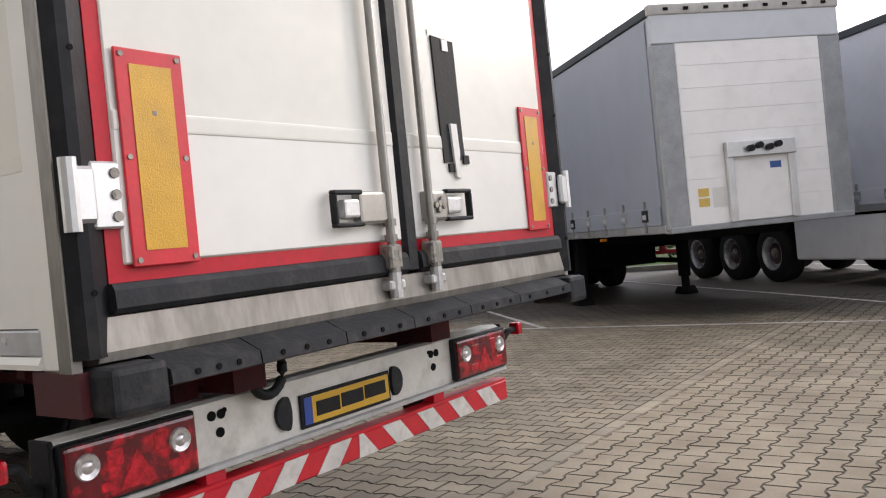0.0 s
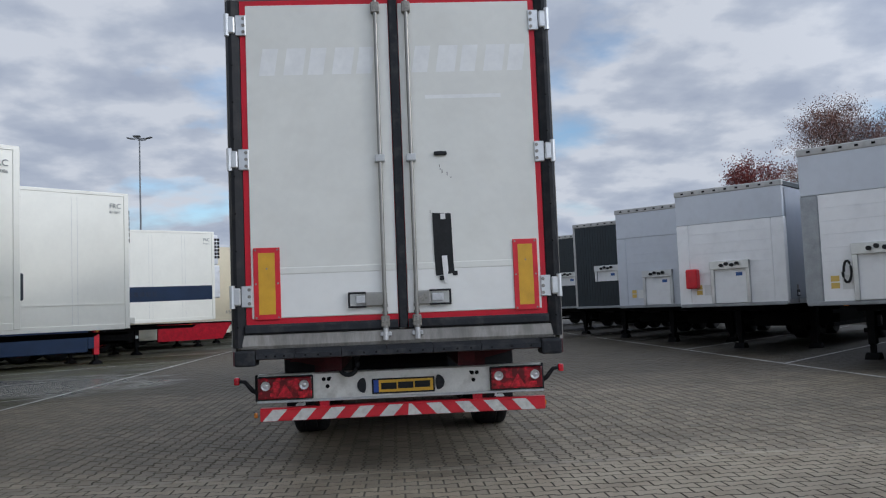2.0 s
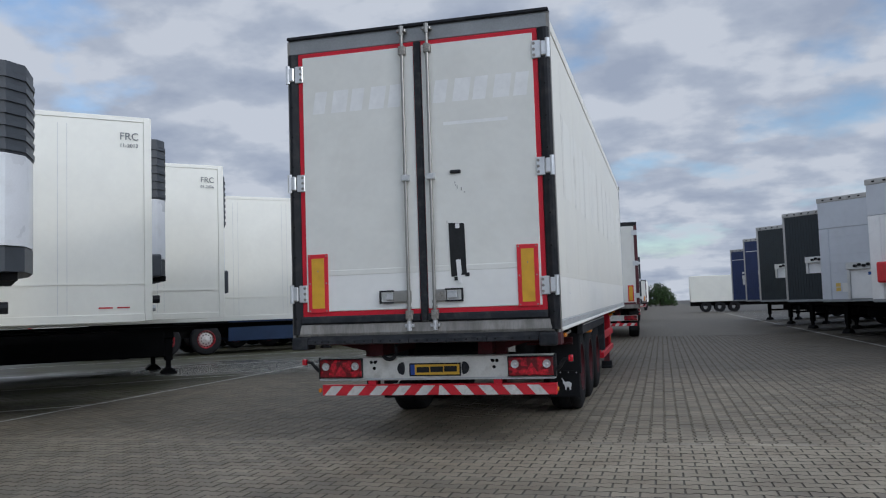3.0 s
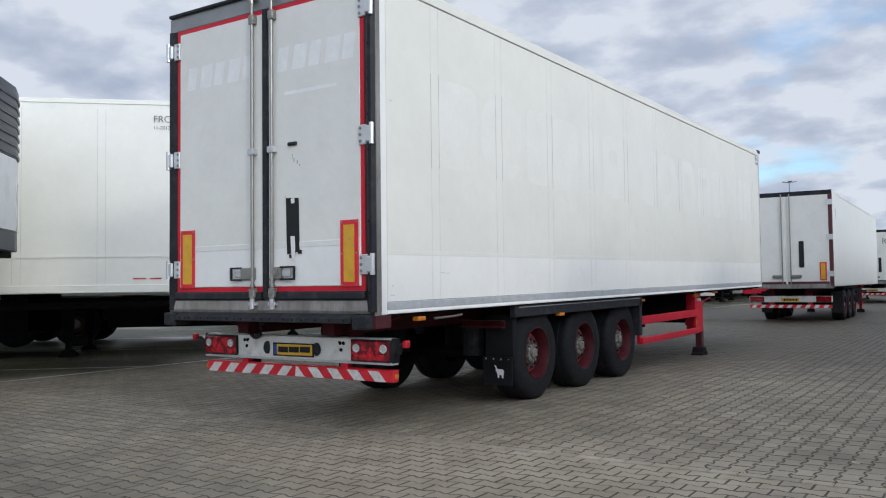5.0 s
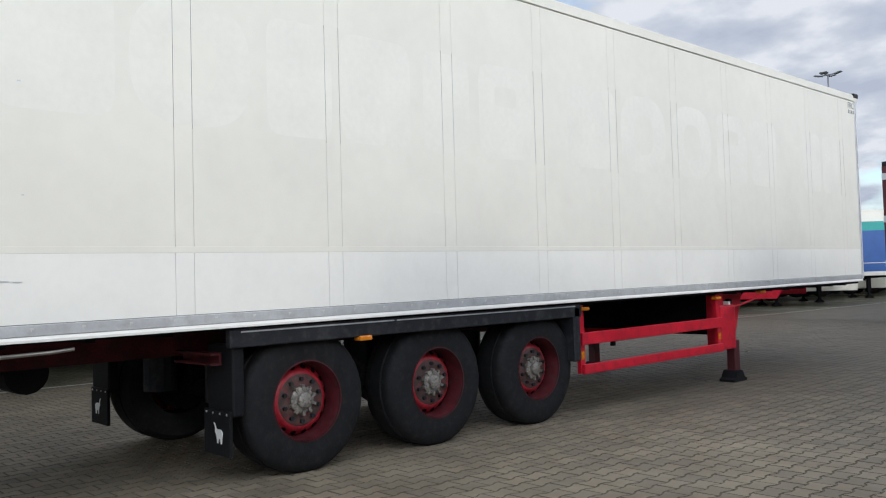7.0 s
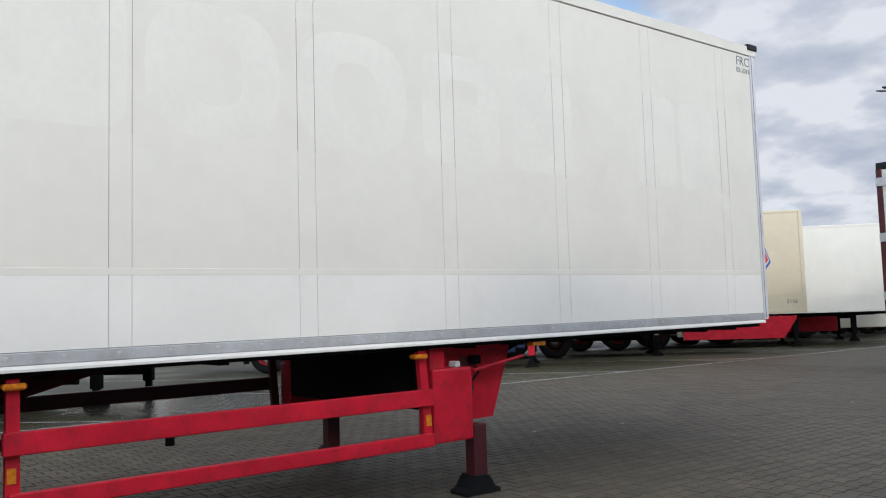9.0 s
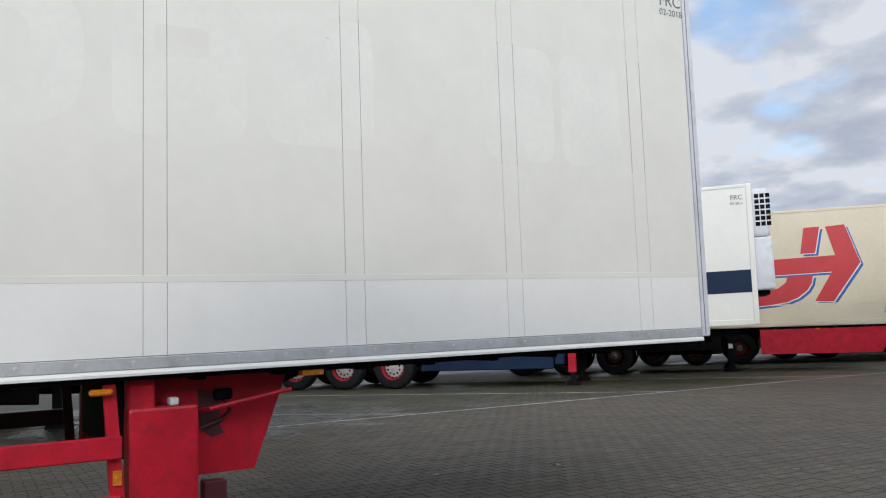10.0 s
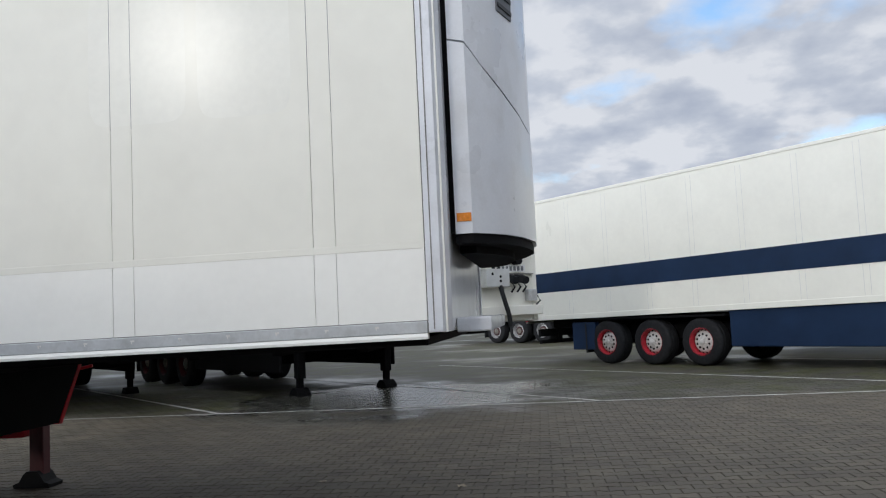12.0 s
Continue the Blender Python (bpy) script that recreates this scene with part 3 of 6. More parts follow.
    for s in (-1, 1):
        part("rear_post", extrude_poly([(s * 1.205, -0.012), (s * 1.262, -0.045), (s * 1.29, -0.04), (s * 1.312, -0.01), (s * 1.312, 0.06), (s * 1.205, 0.06)], 'z', 1.09, 3.885), "post", frame_p, "black plastic post cover")
        part("post_edge", box(min(s * 1.29, s * 1.318), max(s * 1.29, s * 1.318), -0.006, 0.05, 1.06, 4.03), "sill", frame_p)
        scr = bmesh.new()
        for k in range(9):
            add_tube(scr, [(s * 1.262, -0.047, 1.25 + 0.3 * k), (s * 1.262, -0.04, 1.25 + 0.3 * k)], 0.008, 8)
        part("screw", scr, "dark", frame_p)
    part("rear_sill", extrude_poly([(-0.022, 1.075), (-0.03, 1.10), (-0.02, 1.185), (0.06, 1.19), (0.06, 1.06)], 'x', -1.255, 1.255), "sill", frame_p, "stained bare metal sill")
    # doors
    for s in (-1, 1):
        d = part("door_leaf", box(min(s * 0.012 + 0.035, s * 1.20), max(s * 0.012 + 0.035, s * 1.20), -0.012, 0.06, 1.20, 3.885), "maroon", t, "white insulated door leaf with red edge")
        i0, i1 = (-1.155, -0.002) if s < 0 else (0.078, 1.155)
        part("door_panel", box(i0, i1, -0.018, 0.0, 1.312, 3.845, bevel=0.004), "door", d)
        part("door_kick", box(i0 + 0.002, i1 - 0.002, -0.0205, -0.004, 1.314, 1.68, bevel=0.004), "door_low", d)
        part("bottom_seal", extrude_poly([(-0.026, 1.19), (-0.045, 1.205), (-0.042, 1.25), (-0.03, 1.266), (-0.01, 1.268), (0.0, 1.19)], 'x', i0 - (0.05 if s < 0 else 0.0), i1 + (0.05 if s > 0 else 0.0)), "rubber", d)
        part("door_ridge", box(i0 + 0.002, i1 - 0.002, -0.0235, -0.004, 1.655, 1.712, bevel=0.0095, seg=3), "door", d)
        # lock rod with guides, handle, keepers
        xr = -0.105 if s < 0 else 0.146
        rod = part("lock_rod", tube([(xr, -0.05, 1.16), (xr, -0.05, 3.98)], 0.0165, 12), "steel", d, "stainless lock rod", smooth=True)
        for zz in (2.56,):
            part("rod_guide", box(xr - 0.04, xr + 0.04, -0.075, -0.012, zz - 0.03, zz + 0.03, bevel=0.01, seg=2), "rail", rod)
        for zz in (3.80, 1.255):
            part("rod_bearing", box(xr - 0.035, xr + 0.035, -0.07, -0.012, zz - 0.045, zz + 0.045, bevel=0.008), "hub", rod)
        for zz in (3.99, 1.15):
            kb = box(xr - 0.045, xr + 0.045, -0.065, -0.005, zz - 0.012, zz + 0.022, bevel=0.006)
            add_tube(kb, [(xr, -0.052, zz - 0.04), (xr, -0.052, zz + 0.05)], 0.024, 10)
            part("keeper", kb, "steel" if zz > 2 else "rim_steel", rod)
        for k in range(4):
            part("rod_collar", tube([(xr, -0.05, 1.20 + 0.055 * k), (xr, -0.05, 1.225 + 0.055 * k)], 0.024, 12), "steel", rod)
        hx0, hx1 = (-0.262, -0.085) if s < 0 else (0.128, 0.262)
        hd = part("handle_housing", box(hx0, hx1, -0.056, -0.012, 1.375, 1.49, bevel=0.012, seg=2), "steel", d, "satin steel handle housing")
        if s > 0:
            lk = bmesh.new()
            for a, b in ((0.175, 1.435), (0.2, 1.44), (0.195, 1.415), (0.225, 1.43), (0.215, 1.455)):
                add_tube(lk, [(a, -0.066, b), (a, -0.05, b)], 0.012, 8)
            part("lock", lk, "hub", hd)
        lx = (-0.395, -0.25) if s < 0 else (0.25, 0.425)
        grip = bmesh.new()
        za, zb = 1.37, 1.495
        add_box(grip, lx[0], lx[1], -0.066, -0.036, zb - 0.016, zb, bevel=0.005)
        add_box(grip, lx[0], lx[1], -0.066, -0.036, za, za + 0.016, bevel=0.005)
        ex = lx[0] if s < 0 else lx[1] - 0.016
        add_box(grip, ex, ex + 0.016, -0.066, -0.036, za + 0.012, zb - 0.012, bevel=0.005)
        part("handle_grip", grip, "post", hd, "black plastic handle loop")
        part("latch", box(lx[0] + 0.06 if s < 0 else lx[0] + 0.02, lx[1] if s < 0 else lx[1] - 0.06, -0.052, -0.015, 1.40, 1.465, bevel=0.01, seg=2), "rim_steel", hd)
        # hinges
        for zz in (3.68, 2.585, 1.49):
            hb = box(min(s * 1.15, s * 1.235), max(s * 1.15, s * 1.235), -0.034, -0.014, zz - 0.085, zz + 0.085, bevel=0.006)
            add_box(hb, min(s * 1.235, s * 1.318), max(s * 1.235, s * 1.318), -0.06, -0.03, zz - 0.07, zz + 0.07, bevel=0.01)
            add_tube(hb, [(s * 1.30, -0.045, zz - 0.09), (s * 1.30, -0.045, zz + 0.09)], 0.022, 10)
            hg = part("hinge", hb, "alu", d, "bare aluminium door hinge")
            bl = bmesh.new()
            for dz in (-0.055, 0, 0.055):
                add_tube(bl, [(s * 1.17, -0.04, zz + dz), (s * 1.17, -0.03, zz + dz)], 0.014, 8)
            part("bolt", bl, "hub", hg)
        # rear marking plate
        rx0, rx1 = (-1.135, -0.925) if s < 0 else (0.937, 1.135)
        mp = part("marking_plate", box(rx0, rx1, -0.031, -0.0215, 1.303, 1.873, bevel=0.003), "redref", d, "red-framed yellow rear marking plate")
        part("plate_field", box(rx0 + 0.04, rx1 - 0.04, -0.0335, -0.03, 1.345, 1.832), "yellow", mp)
        pb = bmesh.new()
        for a in (rx0 + 0.018, rx1 - 0.018):
            for b in (1.32, 1.588, 1.856):
                add_tube(pb, [(a, -0.035, b), (a, -0.03, b)], 0.008, 8)
        part("bolt", pb, "hub", mp)
        part("approval_mark", box((rx0 + rx1) / 2 - 0.006, (rx0 + rx1) / 2 + 0.006, -0.0345, -0.033, 1.70, 1.712), "seam", mp)
        # faded slanted shapes on the leaf, with a fainter small row under them
        for k in range(5):
            a = i0 + 0.10 + k * 0.195
            g = bmesh.new()
            z0, z1, w = 3.265, 3.485, 0.125 + 0.03 * (k % 2)
            g.faces.new([g.verts.new((x + (z - z0) * 0.16, -0.0188, z)) for x, z in ((a, z0), (a + w, z0), (a + w, z1), (a, z1))])
            part("faded_bar", g, "ghost_door", d)
        if s > 0:
            part("faded_bar", box(i0 + 0.2, i0 + 0.82, -0.0186, -0.0175, 3.045, 3.075), "ghost_door", d)
    part("centre_seal", extrude_poly([(0.0, -0.012), (0.012, -0.034), (0.064, -0.034), (0.076, -0.012)], 'z', 1.20, 3.88), "rubber", t, "black rubber seal between the door leaves")
    # taped strap, clip, drips
    tp = part("tape_patch", extrude_poly([(0.298, 2.108), (0.448, 2.10), (0.45, 2.06), (0.456, 1.70), (0.462, 1.62), (0.312, 1.60), (0.306, 1.72), (0.302, 1.9)], 'y', -0.026, -0.017), "tape", t, "black tape over a torn strap")
    part("tape_end", box(0.364, 0.404, -0.030, -0.020, 2.055, 2.10), "mirror", tp)
    part("strap", extrude_poly([(0.362, 1.76), (0.405, 1.76), (0.412, 1.64), (0.40, 1.58), (0.412, 1.54), (0.378, 1.545), (0.372, 1.60)], 'y', -0.036, -0.025), "mirror", tp, "white loose strap end")
    part("stub", box(0.34, 0.375, -0.03, -0.018, 1.565, 1.60), "tape", tp)
    part("stub", box(0.445, 0.485, -0.03, -0.018, 1.60, 1.635), "tape", tp)
    part("door_clip", box(0.330, 0.436, -0.045, -0.016, 2.575, 2.607, bevel=0.008), "post", t)
    sp = bmesh.new()
    for a, b, l in ((0.37, 2.50, 0.02), (0.39, 2.46, 0.03), (0.375, 2.47, 0.012), (0.43, 2.44, 0.03), (0.46, 2.40, 0.012), (0.28, 2.13, 0.02), (0.30, 2.11, 0.01), (0.45, 1.50, 0.02)):
        add_box(sp, a, a + 0.006, -0.0196, -0.0176, b - l, b)
    part("drip", sp, "seam", t)
    # bumper of rubber blocks under the sill
    segs = ((-1.118, -0.82), (-0.815, -0.46), (-0.455, -0.105), (-0.10, 0.26), (0.265, 0.64), (0.645, 1.118))
    for a, b in segs:
        bb = extrude_poly([(-0.095, 0.995), (-0.118, 1.002), (-0.114, 1.038), (-0.03, 1.074), (0.04, 1.077), (0.04, 0.985)], 'x', a, b)
        sc = part("bumper_block", bb, "rubber", t, "black moulded rubber bumper block")
        scr = bmesh.new()
        for x in (a + 0.08, (a + b) / 2, b - 0.08):
            add_tube(scr, [(x, -0.1195, 1.02), (x, -0.112, 1.02)], 0.009, 8)
        part("screw", scr, "dark", sc)
    for s in (-1, 1):
        cb = part("corner_buffer", box(min(s * 1.122, s * 1.285), max(s * 1.122, s * 1.285), -0.115, 0.10, 0.945, 1.068, bevel=0.02, seg=2), "rubber", t, "black corner buffer block")
        part("bracket", box(min(s * 1.24, s * 1.31), max(s * 1.24, s * 1.31), -0.02, 0.19, 0.95, 1.06), "maroon_dark", cb)
    part("rear_cross_member", box(-1.0, 1.0, 0.10, 0.24, 0.985, 1.07, bevel=0.01), "dark", t)
    SHEAR = 0.0
    # rear lamp beam
    beam = part("lamp_beam", extrude_poly([(0.36, 0.63), (0.355, 0.66), (0.355, 0.835), (0.375, 0.845), (0.45, 0.845), (0.45, 0.63)], 'x', -1.185, 1.195), "beam", t, "white painted rear lamp beam")
    part("beam_lip", box(-1.19, 1.2, 0.33, 0.44, 0.612, 0.632, bevel=0.004), "rail", beam)
    for s in (-1, 1):
        x0, x1 = (-1.18, -0.735) if s < 0 else (0.755, 1.19)
        part("lamp_housing", box(x0 - 0.007, x1 + 0.007, 0.322, 0.358, 0.637, 0.832, bevel=0.006), "post", beam)
        lp = part("tail_light", box(x0, x1, 0.312, 0.36, 0.645, 0.822, bevel=0.012, seg=2), "lens", beam, "red tail light cluster")
        for cx in (x0 + 0.065, x1 - 0.065):
            c = lathe([(0.040, 0.0), (0.036, 0.007), (0.02, 0.003), (0.012, 0.008), (0.001, 0.009)], 20)
            part("clear_spot", moved(c, pose(cx, 0.3125, 0.755, 0, 0, -90)), "clear", lp, smooth=True)
        pr = bmesh.new()
        for a, b, c, e in ((0.125, 0.735, 0.055, 0.05), (0.10, 0.668, 0.05, 0.028), (0.285, 0.745, 0.045, 0.05), (0.33, 0.672, 0.055, 0.03)):
            add_box(pr, x0 + a, x0 + a + c, 0.3105, 0.314, b, b + e, bevel=0.0015)
        tri = [(x0 + 0.16, 0.66), (x0 + 0.29, 0.66), (x0 + 0.225, 0.77)]
        tagged(part("prism", pr, "lens_lit", lp), kind="stuff")
        part("triangle", extrude_poly(tri, 'y', 0.3105, 0.313), "lens_lit", lp)
        part("end_cap", box(min(s * 1.19, s * 1.205), max(s * 1.19, s * 1.205), 0.345, 0.453, 0.628, 0.846, bevel=0.004), "post", beam)
        part("marker_arm", tube([(s * 1.17, 0.42, 0.68), (s * 1.24, 0.40, 0.72), (s * 1.29, 0.36, 0.795), (s * 1.335, 0.35, 0.80)], [0.022, 0.02, 0.017, 0.015], 10), "rubber", beam, smooth=True)
        part("marker_light", box(min(s * 1.33, s * 1.375), max(s * 1.33, s * 1.375), 0.315, 0.375, 0.77, 0.835, bevel=0.014, seg=2), "lens_lit", beam)
        for a, b in ((0.64, 0.79), (0.60, 0.79), (0.61, 0.73), (0.585, 0.80)):
            part("hole", tube([(s * a, 0.35, b), (s * a, 0.362, b)], 0.017 if b < 0.8 else 0.009, 12), "dark", beam)
        pc = extrude_poly([(s * 0.31 + 0.055 * math.cos(a) * (1 if math.cos(a) * s > 0 else 0.35), 0.725 + 0.062 * math.sin(a)) for a in [2 * math.pi * k / 18 for k in range(18)]], 'y', 0.338, 0.356)
        part("plate_lamp", pc, "rubber", beam)
        part("hanger", box(min(s * 0.60, s * 0.68), max(s * 0.60, s * 0.68), 0.36, 0.42, 0.55, 0.64), "red", beam)
    np_ = part("number_plate", box(-0.242, 0.282, 0.343, 0.356, 0.648, 0.775, bevel=0.003), "post", beam, "yellow number plate in a black holder")
    part("plate_field", box(-0.185, 0.268, 0.340, 0.345, 0.662, 0.762), "plate", np_)
    part("plate_band", box(-0.228, -0.187, 0.340, 0.345, 0.662, 0.762), "blue", np_)
    for k in range(3):
        part("plate_bar", box(-0.165 + k * 0.14, -0.036 + k * 0.14, 0.337, 0.341, 0.684 + 0.003 * k, 0.738 + 0.003 * k), "tape", np_)
    # striped underrun bar
    bar = part("underrun_bar", box(-1.17, 1.21, 0.345, 0.43, 0.462, 0.56, bevel=0.008), "redref", t, "red and white striped underrun bar")
    n = 10
    for k in range(n):
        a = -1.15 + k * 0.24
        lean = 0.085 if k < n // 2 else -0.085
        w = 0.12
        xs = [a, a + w, a + w + lean, a + lean]
        xs = [min(1.205, max(-1.165, v)) for v in xs]
        if k == n // 2:
            xs[3] = a + 0.01
        part("white_stripe", extrude_poly([(xs[0], 0.465), (xs[1], 0.465), (xs[2], 0.557), (xs[3], 0.557)], 'y', 0.3415, 0.346), "whiteref", bar)
    part("bar_top", box(-1.17, 1.21, 0.35, 0.43, 0.556, 0.570, bevel=0.003), "redref", bar)
    for s in (-1, 1):
        part("end_reflector", box(min(s * 1.195, s * 1.225), max(s * 1.195, s * 1.225), 0.37, 0.41, 0.49, 0.535, bevel=0.012, seg=2), "amber", bar)
        part("bar_hanger", box(min(s * 0.62, s * 0.72), max(s * 0.62, s * 0.72), 0.43, 0.56, 0.50, 0.95), "old_red", bar)
    hook = [(-0.43 + 0.075 * math.cos(a), 0.30, 0.905 + 0.085 * math.sin(a)) for a in [math.pi * (0.9 + 1.25 * k / 12) for k in range(13)]]
    part("tow_hook", tube([(-0.54, 0.34, 1.0)] + hook + [(-0.33, 0.34, 1.0)], 0.019, 10), "rubber", t, smooth=True)
    # chassis
    SHEAR = SLOPE * 0.8
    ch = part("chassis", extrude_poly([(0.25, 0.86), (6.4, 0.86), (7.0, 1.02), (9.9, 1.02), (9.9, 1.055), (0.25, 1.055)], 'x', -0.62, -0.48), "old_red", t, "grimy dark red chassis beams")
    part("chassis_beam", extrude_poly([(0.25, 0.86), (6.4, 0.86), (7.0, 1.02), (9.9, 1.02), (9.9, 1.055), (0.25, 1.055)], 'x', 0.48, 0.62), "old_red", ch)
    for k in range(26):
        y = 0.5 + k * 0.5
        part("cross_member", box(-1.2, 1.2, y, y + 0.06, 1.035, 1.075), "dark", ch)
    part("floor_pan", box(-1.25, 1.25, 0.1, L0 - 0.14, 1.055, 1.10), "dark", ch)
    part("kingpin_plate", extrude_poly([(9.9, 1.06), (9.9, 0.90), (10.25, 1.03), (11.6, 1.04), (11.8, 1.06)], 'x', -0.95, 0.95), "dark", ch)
    for s in (-1, 1):
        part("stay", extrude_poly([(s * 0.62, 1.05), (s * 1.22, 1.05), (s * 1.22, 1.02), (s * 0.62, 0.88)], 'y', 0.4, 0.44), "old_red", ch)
        # fender beam and mudguard
        x0, x1 = min(s * 1.215, s * 1.285), max(s * 1.215, s * 1.285)
        fb = part("fender_beam", box(x0, x1, 2.42, 6.25, 0.93, 1.055, bevel=0.008), "rubber", t, "black plastic fender beam over the wheels")
        part("fender_trim", box(min(s * 1.284, s * 1.289), max(s * 1.284, s * 1.289), 2.5, 3.85, 1.032, 1.042), "alu", fb)
        part("fender_trim", box(min(s * 1.284, s * 1.289), max(s * 1.284, s * 1.289), 3.88, 6.15, 1.032, 1.042), "alu", fb)
        part("fender_end", box(min(s * 0.88, s * 1.24), max(s * 0.88, s * 1.24), 2.46, 2.55, 0.46, 0.95, bevel=0.012), "flap", fb)
        part("fender_end", box(min(s * 0.93, s * 1.285), max(s * 0.93, s * 1.285), 6.13, 6.23, 0.50, 1.03, bevel=0.012), "rubber", fb)
        fl = part("mudflap", box(min(s * 0.86, s * 1.22), max(s * 0.86, s * 1.22), 2.44, 2.465, 0.19, 0.50, bevel=0.004), "flap", fb, "black rubber mudflap with a white figure")
        ani = extrude_poly([(s * (1.07 + 0.75 * a), 0.315 + 0.75 * b) for a, b in ((-0.03, -0.055), (-0.012, -0.055), (-0.005, -0.01), (0.03, -0.012), (0.038, -0.055), (0.058, -0.055), (0.066, 0.0), (0.075, 0.045), (0.05, 0.07), (0.01, 0.075), (-0.02, 0.07), (-0.045, 0.085), (-0.062, 0.12), (-0.085, 0.13), (-0.09, 0.12), (-0.072, 0.108), (-0.06, 0.07), (-0.068, 0.045), (-0.045, 0.03), (-0.036, 0.0))], 'y', 2.4365, 2.4405)
        part("figure", ani, "paper", fl)
        rv = bmesh.new()
        for k in range(4):
            add_tube(rv, [(s * (0.90 + 0.095 * k), 2.436, 0.478), (s * (0.90 + 0.095 * k), 2.442, 0.478)], 0.008, 8)
        part("screw", rv, "rim_steel", fl)
        ck = bmesh.new()
        add_box(ck, min(s * 0.62, s * 1.16), max(s * 0.62, s * 1.16), 2.34, 2.42, 0.885, 0.90)
        add_box(ck, min(s * 0.62, s * 1.16), max(s * 0.62, s * 1.16), 2.34, 2.42, 0.815, 0.83)
        add_box(ck, min(s * 0.62, s * 1.16), max(s * 0.62, s * 1.16), 2.405, 2.42, 0.83, 0.885)
        part("flap_bracket", ck, "old_red", fb)
        part("side_marker", box(min(s * 1.22, s * 1.30), max(s * 1.22, s * 1.30), 3.50, 3.62, 0.90, 0.94, bevel=0.012, seg=2), "amber", fb)
        part("side_marker", box(min(s * 1.22, s * 1.29), max(s * 1.22, s * 1.29), 0.62, 0.74, 0.985, 1.025, bevel=0.012, seg=2), "amber", fb)
        part("strap_lever", tube([(s * 1.2, 1.0, 0.99), (s * 1.24, 1.3, 1.0), (s * 1.24, 1.42, 1.01)], 0.012, 8), "steel", fb)
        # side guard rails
        # left rails are the same red with their shade put into the colour
        rail_tone = "red" if s > 0 else "maroon_dark"
        sg = part("side_guard", box(min(s * 1.20, s * 1.25), max(s * 1.20, s * 1.25), 6.30, 9.10, 0.645, 0.765, bevel=0.006), rail_tone, t, "red painted side guard rails")
        part("guard_rail", box(min(s * 1.20, s * 1.25), max(s * 1.20, s * 1.25), 6.33, 9.10, 0.355, 0.45, bevel=0.006), rail_tone, sg)
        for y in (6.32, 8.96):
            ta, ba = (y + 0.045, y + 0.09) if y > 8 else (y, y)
            p = part("guard_post", extrude_poly([(ta, 1.04), (ta + 0.065, 1.04), (ba + 0.075, 0.36), (ba, 0.36)], 'x', min(s * 1.16, s * 1.205), max(s * 1.16, s * 1.205)), rail_tone, sg)
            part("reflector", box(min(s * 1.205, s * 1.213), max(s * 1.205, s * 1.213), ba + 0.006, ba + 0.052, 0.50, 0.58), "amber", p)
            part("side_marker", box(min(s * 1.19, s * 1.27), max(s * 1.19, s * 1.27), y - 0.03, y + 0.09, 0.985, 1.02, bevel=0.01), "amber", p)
        # landing gear
        lg = part("landing_leg", box(min(s * 1.00, s * 1.19), max(s * 1.00, s * 1.19), 9.14, 9.52, 0.355, 0.90, bevel=0.02, seg=2), "red", t, "red landing leg with foot on the ground")
        part("leg_upper", box(min(s * 1.0, s * 1.16), max(s * 1.0, s * 1.16), 9.145, 9.285, 0.87, 1.07, bevel=0.01), "red", lg)
        part("side_marker", box(min(s * 1.10, s * 1.19), max(s * 1.10, s * 1.19), 9.36, 9.41, 0.90, 0.945, bevel=0.008), "paper", lg)
        gus = extrude_poly([(9.3, 1.05), (10.11, 1.05), (10.09, 0.98), (9.90, 0.47), (9.3, 0.47)], 'x', min(s * 0.93, s * 0.98), max(s * 0.93, s * 0.98))
        part("gusset", gus, "red", lg)
        part("gear_box", box(min(s * 0.975, s * 1.03), max(s * 0.975, s * 1.03), 9.65, 9.76, 0.90, 0.965, bevel=0.012), "dark", lg)
        part("hose", tube([(s * 0.995, 9.70, 0.91), (s * 1.0, 9.75, 0.84), (s * 0.995, 9.70, 0.78), (s * 0.99, 9.58, 0.74)], 0.013, 8), "maroon_dark", lg, smooth=True)
        part("grease", extrude_poly([(9.56, 0.97), (9.66, 0.95), (9.70, 0.86), (9.68, 0.77), (9.72, 0.70), (9.64, 0.68), (9.57, 0.74)], 'x', min(s * 0.979, s * 0.9825), max(s * 0.979, s * 0.9825)), "maroon_dark", lg)
        part("crank", tube([(s * 0.98, 9.55, 0.84), (s * 1.12, 9.6, 0.86), (s * 1.14, 9.95, 0.92), (s * 1.16, 10.08, 0.945)], 0.014, 8), "red", lg)
        SHEAR = 0.0
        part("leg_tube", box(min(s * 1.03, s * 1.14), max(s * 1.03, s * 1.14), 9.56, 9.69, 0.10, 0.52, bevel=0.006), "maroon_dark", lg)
        ft = extrude_poly([(q + 0.045, z) for q, z in ((9.40, 0.0), (9.73, 0.0), (9.735, 0.03), (9.68, 0.05), (9.64, 0.115), (9.61, 0.14), (9.52, 0.14), (9.49, 0.115), (9.45, 0.05), (9.395, 0.03))], 'x', min(s * 0.98, s * 1.18), max(s * 0.98, s * 1.18))
        part("leg_foot", ft, "flap", lg)
        SHEAR = SLOPE * 0.8
    # added sheet hides the inner brackets, in place of the deep shade there
    part("leg_plate", extrude_poly([(9.87, 0.49), (9.895, 0.48), (10.09, 0.99), (10.09, 1.05), (10.06, 1.05)], 'x', -0.93, 0.93), "dark", t, "added black sheet standing in for the shade between the leg brackets")
